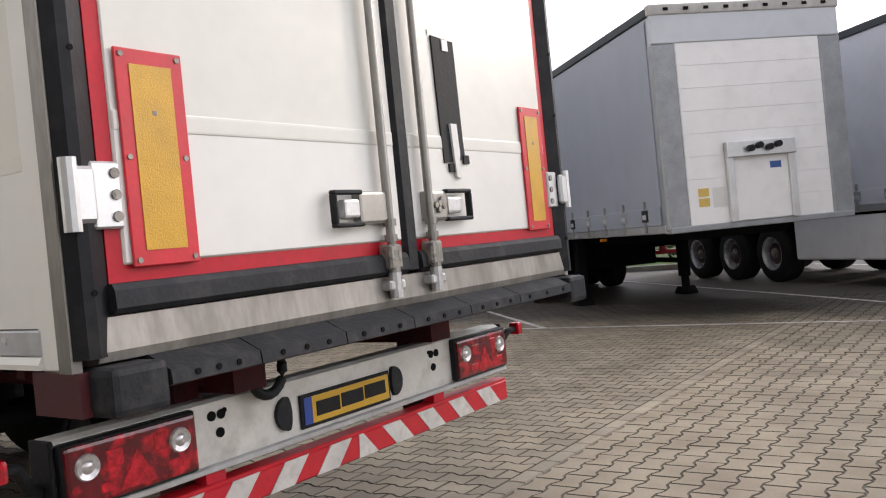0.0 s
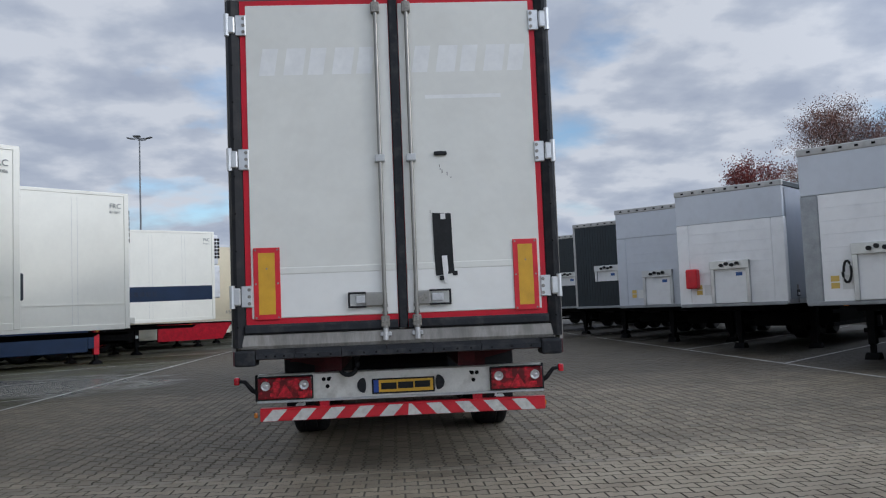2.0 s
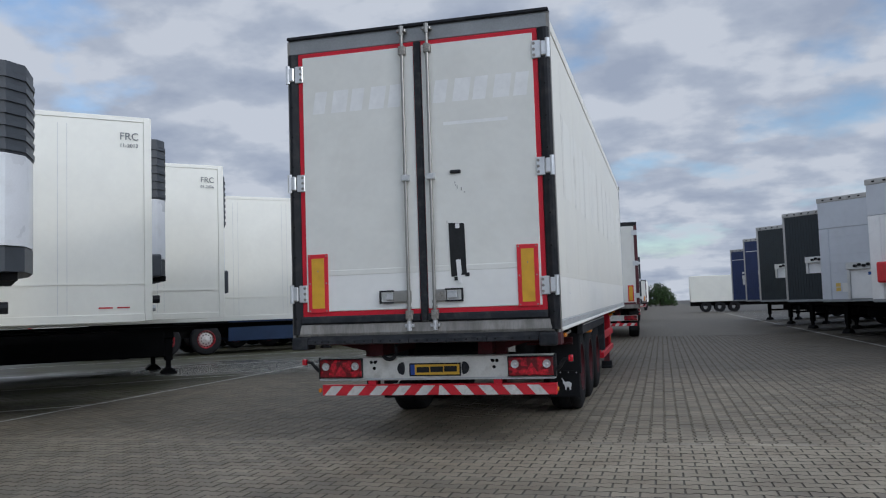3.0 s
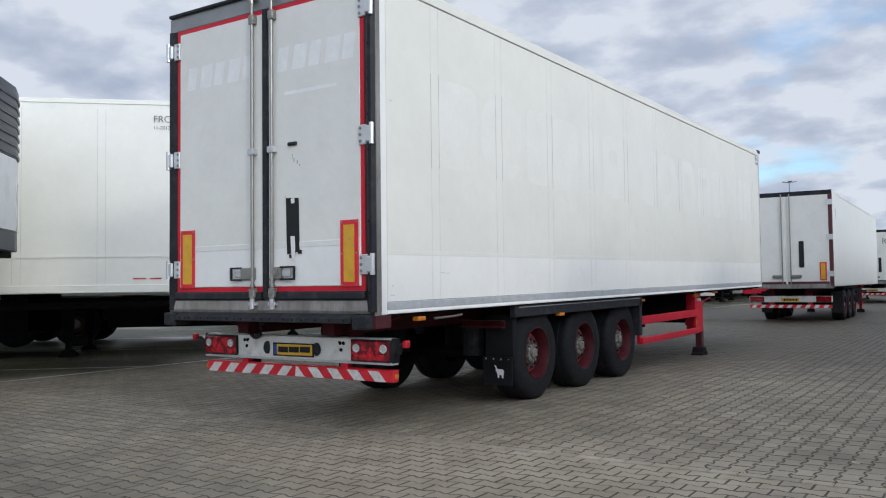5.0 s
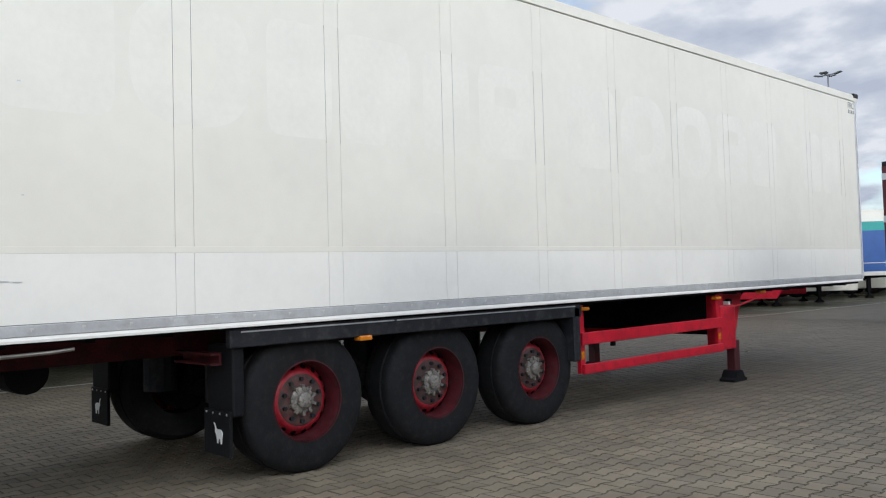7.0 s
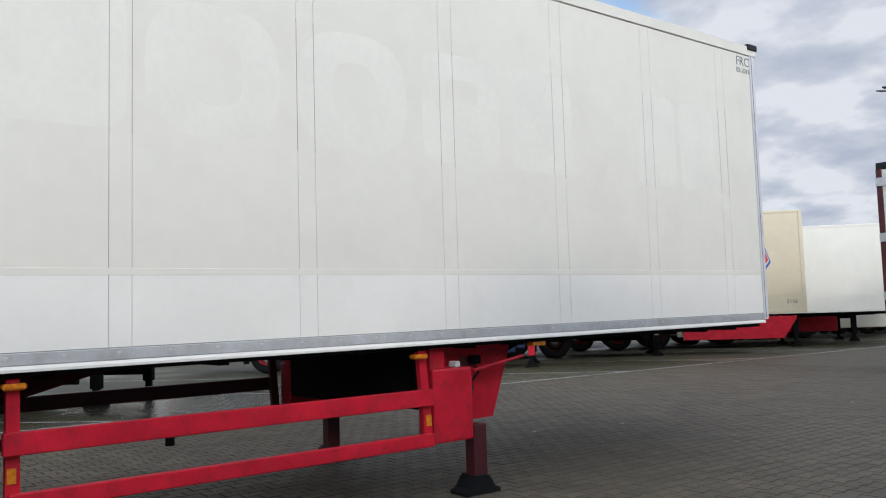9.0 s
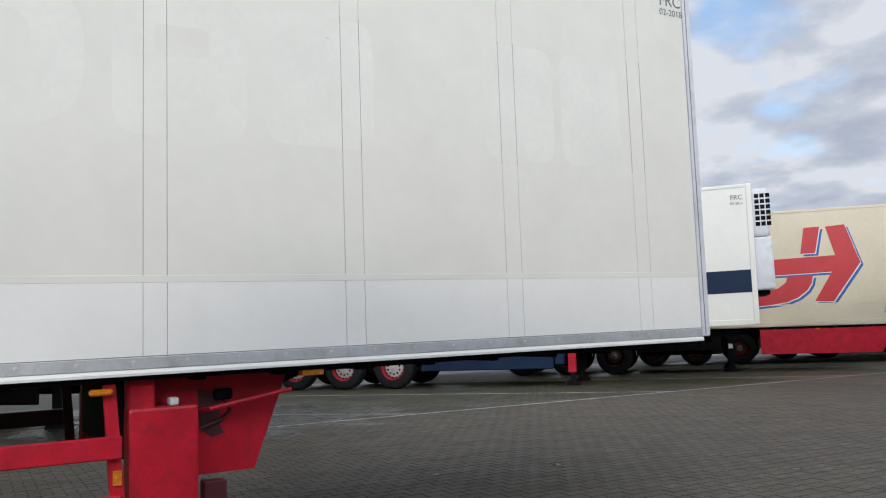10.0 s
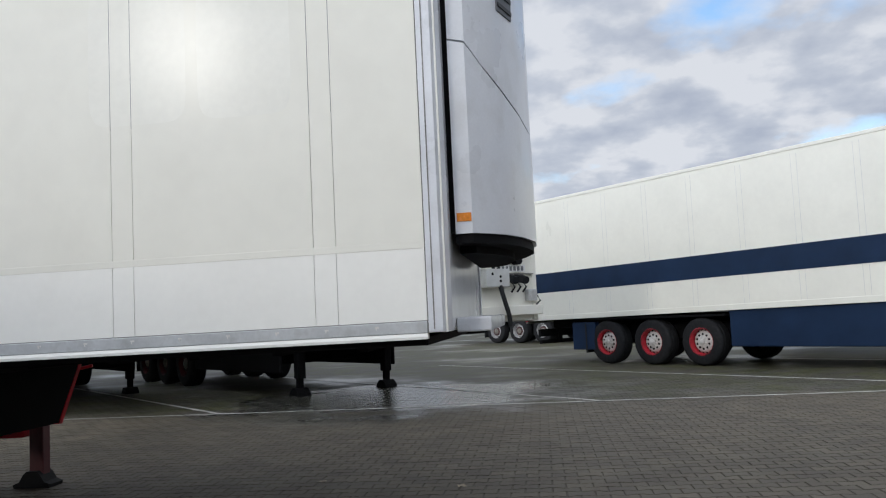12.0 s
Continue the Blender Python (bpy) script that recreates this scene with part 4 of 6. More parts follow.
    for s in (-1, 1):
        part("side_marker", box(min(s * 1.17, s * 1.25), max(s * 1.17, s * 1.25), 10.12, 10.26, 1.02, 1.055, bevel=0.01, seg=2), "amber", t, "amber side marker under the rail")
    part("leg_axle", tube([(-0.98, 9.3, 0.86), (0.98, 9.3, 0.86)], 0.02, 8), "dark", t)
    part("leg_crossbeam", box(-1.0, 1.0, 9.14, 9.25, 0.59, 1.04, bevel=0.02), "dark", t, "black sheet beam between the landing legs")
    part("drain", tube([(0.9, 7.3, 0.60), (0.9, 7.3, 0.55)], 0.03, 8), "dark", t)
    part("rear_tank", tube([(-0.45, 1.4, 0.82), (0.45, 1.4, 0.82)], 0.14, 16), "dark", t)
    SHEAR = 0.0
    for y in (3.09, 4.39, 5.69):
        ax = part("axle", tube([(-1.0, y, 0.5), (1.0, y, 0.5)], 0.07, 14), "dark", t, smooth=True)
        for s in (-1, 1):
            part("trailing_arm", box(min(s * 0.45, s * 0.6), max(s * 0.45, s * 0.6), y - 0.1, y + 0.55, 0.52, 0.70, bevel=0.02), "dark", ax)
            part("air_bag", tube([(s * 0.55, y - 0.32, 0.5), (s * 0.55, y - 0.32, 0.88)], 0.14, 14), "rubber", ax)
            part("brake_drum", tube([(s * 0.72, y, 0.5), (s * 0.92, y, 0.5)], 0.21, 20), "dark", ax)
            make_wheel(t, s * 1.197, y, s, r=0.525, deep=0.018)
    # front wall and cooling unit
    SHEAR = SLOPE
    fw = part("front_wall", box(-1.2, 1.2, L0 - 0.035, L0 - 0.012, 1.12, 4.0), "unit", t)
    UY = L0 + 0.03

    def hood(k, d):
        return [(-1.05 * k, UY), (1.10 * k, UY), (1.10 * k, UY + 0.10), (1.0 * k, UY + 0.19 * d), (0.85 * k, UY + 0.29 * d), (0.55 * k, UY + 0.39 * d), (0.2 * k, UY + 0.45 * d), (-0.2 * k, UY + 0.46 * d), (-0.55 * k, UY + 0.40 * d), (-0.82 * k, UY + 0.33 * d), (-0.98 * k, UY + 0.24 * d), (-1.05 * k, UY + 0.15)]

    def cowl(k, z0, z1, seam):
        """A hood whose edge at the seam height dips towards the front."""
        bm = extrude_poly(hood(k, k), 'z', z0, z1)
        for v in bm.verts:
            if abs(v.co.z - seam) < 0.02:
                v.co.z -= 0.42 * min(1.0, max(0.0, (v.co.y - UY - 0.09) / 0.37)) ** 0.8
        return bm
    u = part("cooling_unit", cowl(1.0, 1.655, 2.80, 2.80), "unit", t, "white rounded cooling unit on the front wall", smooth=True)
    part("unit_upper", cowl(0.992, 2.815, 3.90, 2.815), "unit", u, smooth=True)
    part("unit_core", extrude_poly(hood(0.97, 0.93), 'z', 1.70, 3.86), "dark", u)
    part("unit_gap", box(-1.0, 1.06, L0 - 0.01, UY + 0.1, 1.67, 3.85), "dark", u)
    part("unit_pan", extrude_poly(hood(0.985, 0.95), 'z', 1.60, 1.66), "dark", u, smooth=True)
    part("unit_sump", extrude_poly(hood(0.80, 0.65), 'z', 1.555, 1.605), "dark", u, smooth=True)
    gr = part("grille", extrude_poly([(0.84, UY + 0.27), (0.60, UY + 0.35), (0.604, UY + 0.376), (0.844, UY + 0.296)], 'z', 3.05, 3.78), "unit_dark", u)
    for k in range(9):
        part("grille_bar", extrude_poly([(0.83, UY + 0.295), (0.61, UY + 0.368), (0.613, UY + 0.380), (0.833, UY + 0.306)], 'z', 3.08 + 0.078 * k, 3.105 + 0.078 * k), "post", gr)
    part("unit_marker", box(1.10, 1.106, L0 + 0.04, L0 + 0.125, 1.725, 1.775), "amber", u)
    part("low_bumper", box(-0.9, 0.9, L0 - 0.01, L0 + 0.20, 1.085, 1.175, bevel=0.012, seg=2), "unit", fw)
    SHEAR = 0.0
    return t


main_trailer()


# ==== parked trailers ====
def heading(x, y, az):
    return pose(x, y, 0, 0, 0, -az)


def running_gear(t, L, rim="red_rim", leg="dark", n=24, beam="dark", legs_at=-3.2, skirt=None, detail=False, axle0=None, gap=0.68, top=1.08):
    """Chassis, wheels, legs, lamps; the trailer's front is at y = 0 and its rear at -L."""
    a0 = -L + 3.0 if axle0 is None else axle0
    ch = part("chassis", box(-0.6, -0.45, -L + 0.3, legs_at, 0.85, 1.1), beam, t)
    part("chassis_beam", box(0.45, 0.6, -L + 0.3, legs_at, 0.85, 1.1), beam, ch)
    part("gooseneck", extrude_poly([(legs_at - 0.8, 1.1), (legs_at - 0.8, 0.85), (legs_at + 0.4, 0.98), (-0.5, 1.0), (-0.3, 1.1)], 'x', -0.6, 0.6), beam, ch)
    for k in range(3):
        y = a0 + 1.31 * k
        part("axle", tube([(-1.0, y, 0.5), (1.0, y, 0.5)], 0.07, 8), "dark", ch)
        for s in (-1, 1):
            make_wheel(t, s * 1.235, y, s, rim=rim, n=n, detail=detail, nut_r=0.026 if skirt == "navy" else 0.016)
    part("suspension", box(-0.75, 0.75, a0 - 0.5, a0 + 3.1, 0.55, 0.9), "dark", ch)
    for s in (-1, 1):
        lg = part("landing_leg", box(min(s * 0.85, s * 1.0), max(s * 0.85, s * 1.0), legs_at - 0.1, legs_at + 0.08, 0.3, 1.1, bevel=0.01), leg, t)
        part("leg_tube", box(min(s * 0.88, s * 0.98), max(s * 0.88, s * 0.98), legs_at - 0.06, legs_at + 0.04, 0.1, 0.4), leg, lg)
        part("leg_foot", extrude_poly([(legs_at - 0.19, 0), (legs_at + 0.17, 0), (legs_at + 0.14, 0.05), (legs_at + 0.05, 0.13), (legs_at - 0.07, 0.13), (legs_at - 0.16, 0.05)], 'x', min(s * 0.8, s * 1.06), max(s * 0.8, s * 1.06)), "dark", lg)
        if skirt:
            part("side_skirt", box(min(s * 1.19, s * 1.25), max(s * 1.19, s * 1.25), a0 + 3.35, legs_at - gap, 0.40, top, bevel=0.02), skirt, t)
        else:
            for z in (0.5, 0.82):
                part("side_guard", box(min(s * 1.18, s * 1.22), max(s * 1.18, s * 1.22), a0 + 3.4, legs_at - 0.5, z, z + 0.09), "dark", t)
        part("mudguard", box(min(s * 0.9, s * 1.25), max(s * 0.9, s * 1.25), a0 - 0.66, a0 - 0.62, 0.25, 0.95), "tape", t)
        part("fender", box(min(s * 0.9, s * 1.26), max(s * 0.9, s * 1.26), a0 - 0.6, a0 + 3.25, 1.03, 1.07), "dark", t)
        for k in range(0 if skirt else 3):
            part("side_marker", box(min(s * 1.2, s * 1.27), max(s * 1.2, s * 1.27), -2.2 - 3.2 * k, -2.1 - 3.2 * k, 1.06, 1.10), "amber", t)
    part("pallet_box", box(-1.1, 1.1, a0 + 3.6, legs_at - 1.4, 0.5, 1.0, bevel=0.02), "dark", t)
    bar = part("underrun_bar", box(-1.18, 1.18, -L + 0.33, -L + 0.42, 0.46, 0.56, bevel=0.006), "redref", t)
    for k in range(9):
        part("white_stripe", extrude_poly([(-1.14 + k * 0.26, 0.465), (-1.02 + k * 0.26, 0.465), (-0.96 + k * 0.26, 0.555), (-1.08 + k * 0.26, 0.555)], 'y', -L + 0.326, -L + 0.331), "whiteref", bar)
    bm_ = part("lamp_beam", box(-1.2, 1.2, -L + 0.32, -L + 0.40, 0.64, 0.83, bevel=0.008), "beam", t)
    for s in (-1, 1):
        part("tail_light", box(min(s * 0.75, s * 1.18), max(s * 0.75, s * 1.18), -L + 0.295, -L + 0.33, 0.65, 0.82, bevel=0.01), "lens", bm_)
        part("hanger", box(min(s * 0.5, s * 0.62), max(s * 0.5, s * 0.62), -L + 0.4, -L + 0.5, 0.5, 0.9), "red", bm_)
    pl = part("number_plate", box(-0.25, 0.27, -L + 0.305, -L + 0.32, 0.66, 0.77), "plate", bm_)
    for k in range(5):
        part("plate_bar", box(-0.18 + k * 0.085, -0.12 + k * 0.085, -L + 0.302, -L + 0.306, 0.685, 0.745), "tape", pl)


def unit_a(t, top="unit_dark", low="unit", deep=1.0):
    """A cooling unit with a louvred dark upper half."""
    def prof(k):
        return [(x * k, y * deep) for x, y in ((-1.0, 0), (1.0, 0), (1.0, 0.18), (0.85, 0.36), (0.4, 0.46), (-0.4, 0.46), (-0.85, 0.36), (-1.0, 0.18))]
    u = part("cooling_unit", extrude_poly(prof(1.0), 'z', 2.05, 2.95), low, t, "cooling unit with louvred grey hood", smooth=True)
    part("unit_hood", extrude_poly(prof(0.99), 'z', 2.96, 3.86), top, u, smooth=True)
    for k in range(7):
        part("louvre", extrude_poly([(x * 1.012, y * 1.03) for x, y in prof(1.0)], 'z', 2.98 + 0.12 * k, 3.03 + 0.12 * k), top, u)
    part("unit_base", extrude_poly(prof(0.97), 'z', 1.80, 2.04), top, u)
    part("unit_pan", box(-0.8, 0.8, 0.0, 0.3, 1.72, 1.80), "dark", u)
    part("coupling", tube([(0.7, 0.0, 1.45), (0.7, 0.22, 1.45)], 0.06, 8), "post", u)
    part("coupling", tube([(0.8, 0.0, 1.32), (0.8, 0.14, 1.32)], 0.05, 8), "rail", u)


def unit_c(t):
    """A slim dark hood high on the front wall with a small box below."""
    u = part("cooling_unit", box(-0.95, 0.95, 0.0, 0.14, 2.9, 3.95, bevel=0.04, seg=2), "unit_dark", t, "slim dark cooling unit")
    for k in range(8):
        part("louvre", box(-0.93, 0.93, 0.13, 0.15, 2.97 + 0.115 * k, 3.03 + 0.115 * k), "post", u)
    part("unit_lower", box(-0.95, 0.95, 0.0, 0.12, 1.95, 2.88, bevel=0.03, seg=2), "unit", u)
    part("battery_box", box(0.4, 1.05, 0.0, 0.16, 1.6, 2.05, bevel=0.03, seg=2), "unit_dark", u)


def unit_b(t, d=0.5, low=1.80, up=0.0):
    """A white cooling unit with a square-holed grille on its sides."""
    u = part("cooling_unit", box(-1.0, 1.0, 0.0, d, 2.95 + up * 0.4, 3.9 + up, bevel=min(0.09, d * 0.3), seg=3), "unit", t, "white cooling unit with square-holed grille", smooth=True)
    part("unit_lower", box(-1.02, 1.02, 0.0, d * 1.08, low, 2.94 + up * 0.4, bevel=min(0.06, d * 0.3), seg=3), "unit", u, smooth=True)
    for s in (-1, 1):
        for i in range(3 if d > 0.3 else 1):
            for j in range(6):
                part("vent", box(min(s * 0.99, s * 1.004), max(s * 0.99, s * 1.004), 0.09 + 0.115 * i, 0.18 + 0.115 * i, 3.05 + up + 0.125 * j, 3.14 + up + 0.125 * j), "dark", u)
    part("unit_pan", box(-0.8, 0.8, 0.02, d * 0.8, low - 0.10, low), "dark", u)


def reefer(label, at, paint="white", L=13.6, frc=None, stripe_mat=None, unit=None, rim="red_rim", leg="dark", skirt=None, zt=4.0, edge="maroon", group="parked trailers", detail=False, beam="dark", legs_at=-3.2, kick=True, lean=0.0, lift=0.0, axle0=None, gap=0.68):
    global SHEAR, LIFT
    SHEAR, LIFT = lean, lift
    t = thing("semi_trailer", label, "trailer", group)
    b = part("box_body", box(-1.29, 1.29, -L, 0, 1.14, zt, bevel=0.012), paint, t)
    for s in (-1, 1):
        part("top_rail", box(min(s * 1.27, s * 1.302), max(s * 1.27, s * 1.302), -L, 0, zt - 0.06, zt + 0.012, bevel=0.006), paint, b)
        part("bottom_rail", box(min(s * 1.27, s * 1.305), max(s * 1.27, s * 1.305), -L + 0.1, -0.1, 1.12, 1.24, bevel=0.006), "alu" if edge == "post" else paint, b)
        part("front_post", box(min(s * 1.2, s * 1.306), max(s * 1.2, s * 1.306), -0.1, 0.012, 1.13, zt + 0.005, bevel=0.01), paint, b)
        sm = bmesh.new()
        for k in range(10):
            y = -1.25 - 1.21 * k
            add_box(sm, min(s * 1.2895, s * 1.2915), max(s * 1.2895, s * 1.2915), y, y + 0.006, 1.25, zt - 0.14)
            add_box(sm, min(s * 1.2895, s * 1.2915), max(s * 1.2895, s * 1.2915), y + 0.12, y + 0.126, 1.25, zt - 0.14)
        if detail:
            part("panel_joint", sm, "joint_pale", b)
        else:
            sm.free()
        if kick:
            part("ridge", box(min(s * 1.28, s * 1.30), max(s * 1.28, s * 1.30), -L + 0.1, -0.1, 1.66, 1.69), paint, b)
        if stripe_mat:
            part("stripe", box(min(s * 1.28, s * 1.2955), max(s * 1.28, s * 1.2955), -L + 0.05, -0.1, 1.82, 2.31), stripe_mat, b, "wide dark blue stripe")
            if s > 0:
                for k in range(9):
                    a = -4.1 + k * 0.22
                    part("faded_mark", box(1.2953, 1.2975, a, a + 0.15, 1.98, 2.14), "navy_faded", b)
    # rear frame and doors
    part("rear_frame", box(-1.305, 1.305, -L - 0.02, -L + 0.06, zt - 0.12, zt + 0.02, bevel=0.01), "post" if edge != "green" else "green_dk", t)
    part("rear_sill", box(-1.3, 1.3, -L - 0.03, -L + 0.06, 1.06, 1.2, bevel=0.01), "sill", t)
    for s in (-1, 1):
        part("rear_post", box(min(s * 1.2, s * 1.31), max(s * 1.2, s * 1.31), -L - 0.03, -L + 0.06, 1.1, zt - 0.1, bevel=0.01), edge, t)
        x0, x1 = min(s * 0.02, s * 1.2), max(s * 0.02, s * 1.2)
        d = part("door_leaf", box(x0, x1, -L - 0.025, -L + 0.02, 1.2, zt - 0.12, bevel=0.006), "door", t)
        part("door_edge", box(x0 + 0.01, x1 - 0.01, -L - 0.03, -L, 1.2, 1.27), edge, d)
        for xr in (s * 0.12,):
            part("lock_rod", tube([(xr, -L - 0.06, 1.15), (xr, -L - 0.06, zt - 0.05)], 0.017, 8), "steel", d)
        for z in (1.5, 2.6, 3.65):
            part("hinge", box(min(s * 1.13, s * 1.31), max(s * 1.13, s * 1.31), -L - 0.05, -L - 0.02, z - 0.08, z + 0.08), "alu", d)
        mp = part("marking_plate", box(min(s * 0.93, s * 1.12), max(s * 0.93, s * 1.12), -L - 0.04, -L - 0.024, 1.3, 1.85), "redref", d)
        part("plate_field", box(min(s * 0.965, s * 1.085), max(s * 0.965, s * 1.085), -L - 0.043, -L - 0.039, 1.335, 1.815), "yellow", mp)
        if s > 0:
            part("door_strap", box(0.36, 0.5, -L - 0.045, -L - 0.024, 1.7, 2.5, bevel=0.02), "tape", d)
        part("handle", box(min(s * 0.1, s * 0.42), max(s * 0.1, s * 0.42), -L - 0.09, -L - 0.03, 1.38, 1.48, bevel=0.02), "steel", d)
    SHEAR = LIFT = 0.0
    running_gear(t, L, rim=rim, leg=leg, skirt=skirt, detail=detail, beam=beam, legs_at=legs_at, axle0=axle0, gap=gap, top=1.08 + lift)
    LIFT, SHEAR = lift, lean
    if unit == 'a':
        unit_a(t)
    elif unit == 'a_slim':
        unit_a(t, deep=0.8)
        part("battery_box", box(0.3, 1.03, 0.0, 0.2, 1.78, 2.12, bevel=0.03, seg=2), "unit_dark", t)
    elif unit == 'b':
        unit_b(t, 0.38, 1.86, 0.22)
    elif unit == 'slim':
        unit_c(t)
    elif unit == 'flat':
        unit_b(t, 0.16, 2.2)
    if frc:
        lettering("FRC", 0.15, Matrix.Translation((1.3035, -0.43, zt + lift - 0.33)) @ SIDE_TEXT, "ink", t)
        lettering(frc, 0.078, Matrix.Translation((1.3035, -0.43, zt + lift - 0.44)) @ SIDE_TEXT, "ink", t)
    SHEAR = LIFT = 0.0
    t.matrix_world = at
    return t


AZ_L = 46
a_ = reefer("white refrigerated trailer with grey-hooded cooling unit, parked aslant", heading(-4.68, -0.36, AZ_L), unit='a', frc=None, group="row of refrigerated trailers", detail=True)
b_ = reefer("white refrigerated trailer with louvred grey cooling unit and test mark", heading(-5.86, 4.02, AZ_L), unit='a_slim', frc="11-2013", zt=4.09, lift=0.13, skirt="dark", legs_at=-4.6, axle0=-11.7, group="row of refrigerated trailers", detail=True)
part("maker_mark", box(1.293, 1.2955, -0.72, -0.53, 1.45, 1.472), "logo_red", b_)
part("maker_mark", box(1.293, 1.2955, -0.47, -0.30, 1.45, 1.472), "logo_red", b_)
c_ = reefer("older white refrigerated trailer with slim dark cooling unit", heading(-6.91, 7.99, AZ_L), unit='slim', frc="01-2006", zt=4.08, lift=0.13, skirt="dark", legs_at=-4.6, axle0=-11.7, group="row of refrigerated trailers", detail=True)
d_ = reefer("white refrigerated trailer with square-grilled cooling unit, black legs", heading(-6.76, 13.05, AZ_L), unit='flat', frc="02-2011", rim="old_red", skirt="dark", group="row of refrigerated trailers", detail=True, zt=4.09, lift=0.035, legs_at=-3.9, axle0=-11.5, gap=0.15)
part("underframe", box(-1.05, 1.05, -5.4, -3.8, 0.80, 1.24, bevel=0.02), "dark", d_)
# plate, coupling box, lamp and hoses low on the front wall of that trailer
part("fleet_plate", box(-1.06, -0.46, 0.012, 0.02, 1.94, 2.05), "paper", d_)
for k in range(7):
    part("plate_bar", box(-1.02 + 0.08 * k, -0.97 + 0.08 * k, 0.019, 0.023, 1.96, 2.03), "ink", d_)
part("plate_shelf", box(-1.2, -0.6, 0.0, 0.06, 1.90, 1.92), "seam", d_)
cb_ = part("coupling_box", box(-0.55, -0.08, 0.0, 0.22, 1.70, 1.98, bevel=0.01), "alu", d_, "bare metal coupling box")
for x, z in ((-0.2, 1.90), (-0.36, 1.86), (-0.36, 1.79)):
    part("coupling_hole", tube([(x, 0.215, z), (x, 0.225, z)], 0.022, 8), "dark", cb_)
for k in range(4):
    part("coupling", tube([(-0.62 - 0.11 * k, 0.02, 1.84), (-0.62 - 0.11 * k, 0.16, 1.82 - 0.02 * (k % 2))], [0.07, 0.06], 10), "post", cb_)
for k in range(3):
    part("wire", tube([(-0.62 - 0.12 * k, 0.14, 1.80), (-0.66 - 0.12 * k, 0.2, 1.70), (-0.64 - 0.12 * k, 0.14, 1.62)], 0.016, 6), "tape", cb_)
part("hose", tube([(-0.36, 0.2, 1.72), (-0.38, 0.26, 1.5), (-0.44, 0.28, 1.28), (-0.48, 0.26, 1.10)], 0.035, 8), "tape", d_, smooth=True)
part("hose", tube([(-0.22, 0.1, 2.2), (-0.24, 0.16, 2.1), (-0.3, 0.14, 1.97)], 0.028, 8), "tape", d_, smooth=True)
part("hose", tube([(-0.5, 0.1, 2.2), (-0.44, 0.16, 2.1), (-0.38, 0.14, 1.97)], 0.022, 8), "tape", d_, smooth=True)
part("drain_cap", tube([(-0.85, 0.0, 2.12), (-0.85, 0.12, 2.12)], 0.07, 14), "dark", d_)
part("work_lamp", box(-1.24, -1.04, 0.0, 0.09, 1.48, 1.66, bevel=0.012), "rim_steel", d_)
part("cable", tube([(-1.26, 0.06, 1.56), (-1.30, 0.08, 1.48), (-1.24, 0.05, 1.42)], 0.014, 6), "tape", d_, smooth=True)
part("panel_seam", box(-0.6, -0.585, 0.0, 0.016, 1.42, 1.72), "seam", d_)
part("front_ledge", box(-1.3, 1.3, 0.0, 0.14, 1.26, 1.41, bevel=0.01), "white", d_)
e_ = reefer("white refrigerated trailer with wide navy stripe, navy skirts and red legs", heading(-7.23, 24.11, AZ_L), L=13.72, unit='b', frc="05-2013", stripe_mat="navy", skirt="navy", leg="red", rim="red_rim", group="row of refrigerated trailers", detail=True, zt=4.18, legs_at=-4.1, lean=0.0155, lift=0.14, axle0=-11.05, gap=0.4, kick=False)
for o in e_.children_recursive:
    if o.name.startswith(("hub", "rim_dis", "wheel_nut")):
        o.data.materials[0] = M["dark"] if o.name.startswith("wheel_nut") else M["pale_wheel"]
    if o.name.startswith("rim") and not o.name.startswith("rim_"):
        o.data.materials[0] = M["red_rim"]
    if o.name.startswith("leg_tube"):
        o.data.materials[0] = M["dark"]
    if o.name.startswith(("lamp_beam", "underrun", "white_stripe", "number_plate", "plate_bar", "tail_light", "hanger", "bar")):
        o.data.materials[0] = M["dark"]
# the far red leg goes near-black: its shade is put into the colour
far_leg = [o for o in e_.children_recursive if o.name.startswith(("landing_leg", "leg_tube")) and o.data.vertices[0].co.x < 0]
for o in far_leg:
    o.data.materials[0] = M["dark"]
part("tool_box", box(0.98, 1.19, -4.48, -4.27, 0.50, 0.90, bevel=0.015), "navy", e_)
part("corner_plate", extrude_poly([(-4.24, 1.18), (-3.98, 1.18), (-4.02, 1.06), (-4.12, 1.0)], 'x', 1.02, 1.06), "yellow", e_, "yellow corner plate over the leg")
for sd in (-1, 1):
    part("storage_box", box(min(sd * 1.05, sd * 1.24), max(sd * 1.05, sd * 1.24), -12.15, -11.4, 0.32, 0.98, bevel=0.02), "navy", e_)


def wheel_arch(parent, x, y, r=0.60):
    """A dark plastic half-round mudguard with a pale rim, over one wheel."""
    s = 1 if x > 0 else -1
    for q, x0, x1, mt, name in ((r, x - s * 0.36, x, "dark", "mudguard"), (r + 0.004, x - s * 0.004, x + s * 0.008, "rail", "mudguard_rim")):
        arc, rows = bmesh.new(), []
        for k in range(17):
            c, z = math.cos(math.pi * k / 16), math.sin(math.pi * k / 16)
            rows.append([arc.verts.new((u, y + v * c, 0.5 + v * z)) for u, v in ((x0, q), (x1, q), (x1, q + 0.018), (x0, q + 0.018))])
        for p, w in zip(rows, rows[1:]):
            for k in range(4):
                arc.faces.new((p[k], p[(k + 1) % 4], w[(k + 1) % 4], w[k]))
        arc.faces.new(rows[0])
        arc.faces.new(rows[-1])
        bmesh.ops.recalc_face_normals(arc, faces=arc.faces)
        part(name, arc, mt, parent)


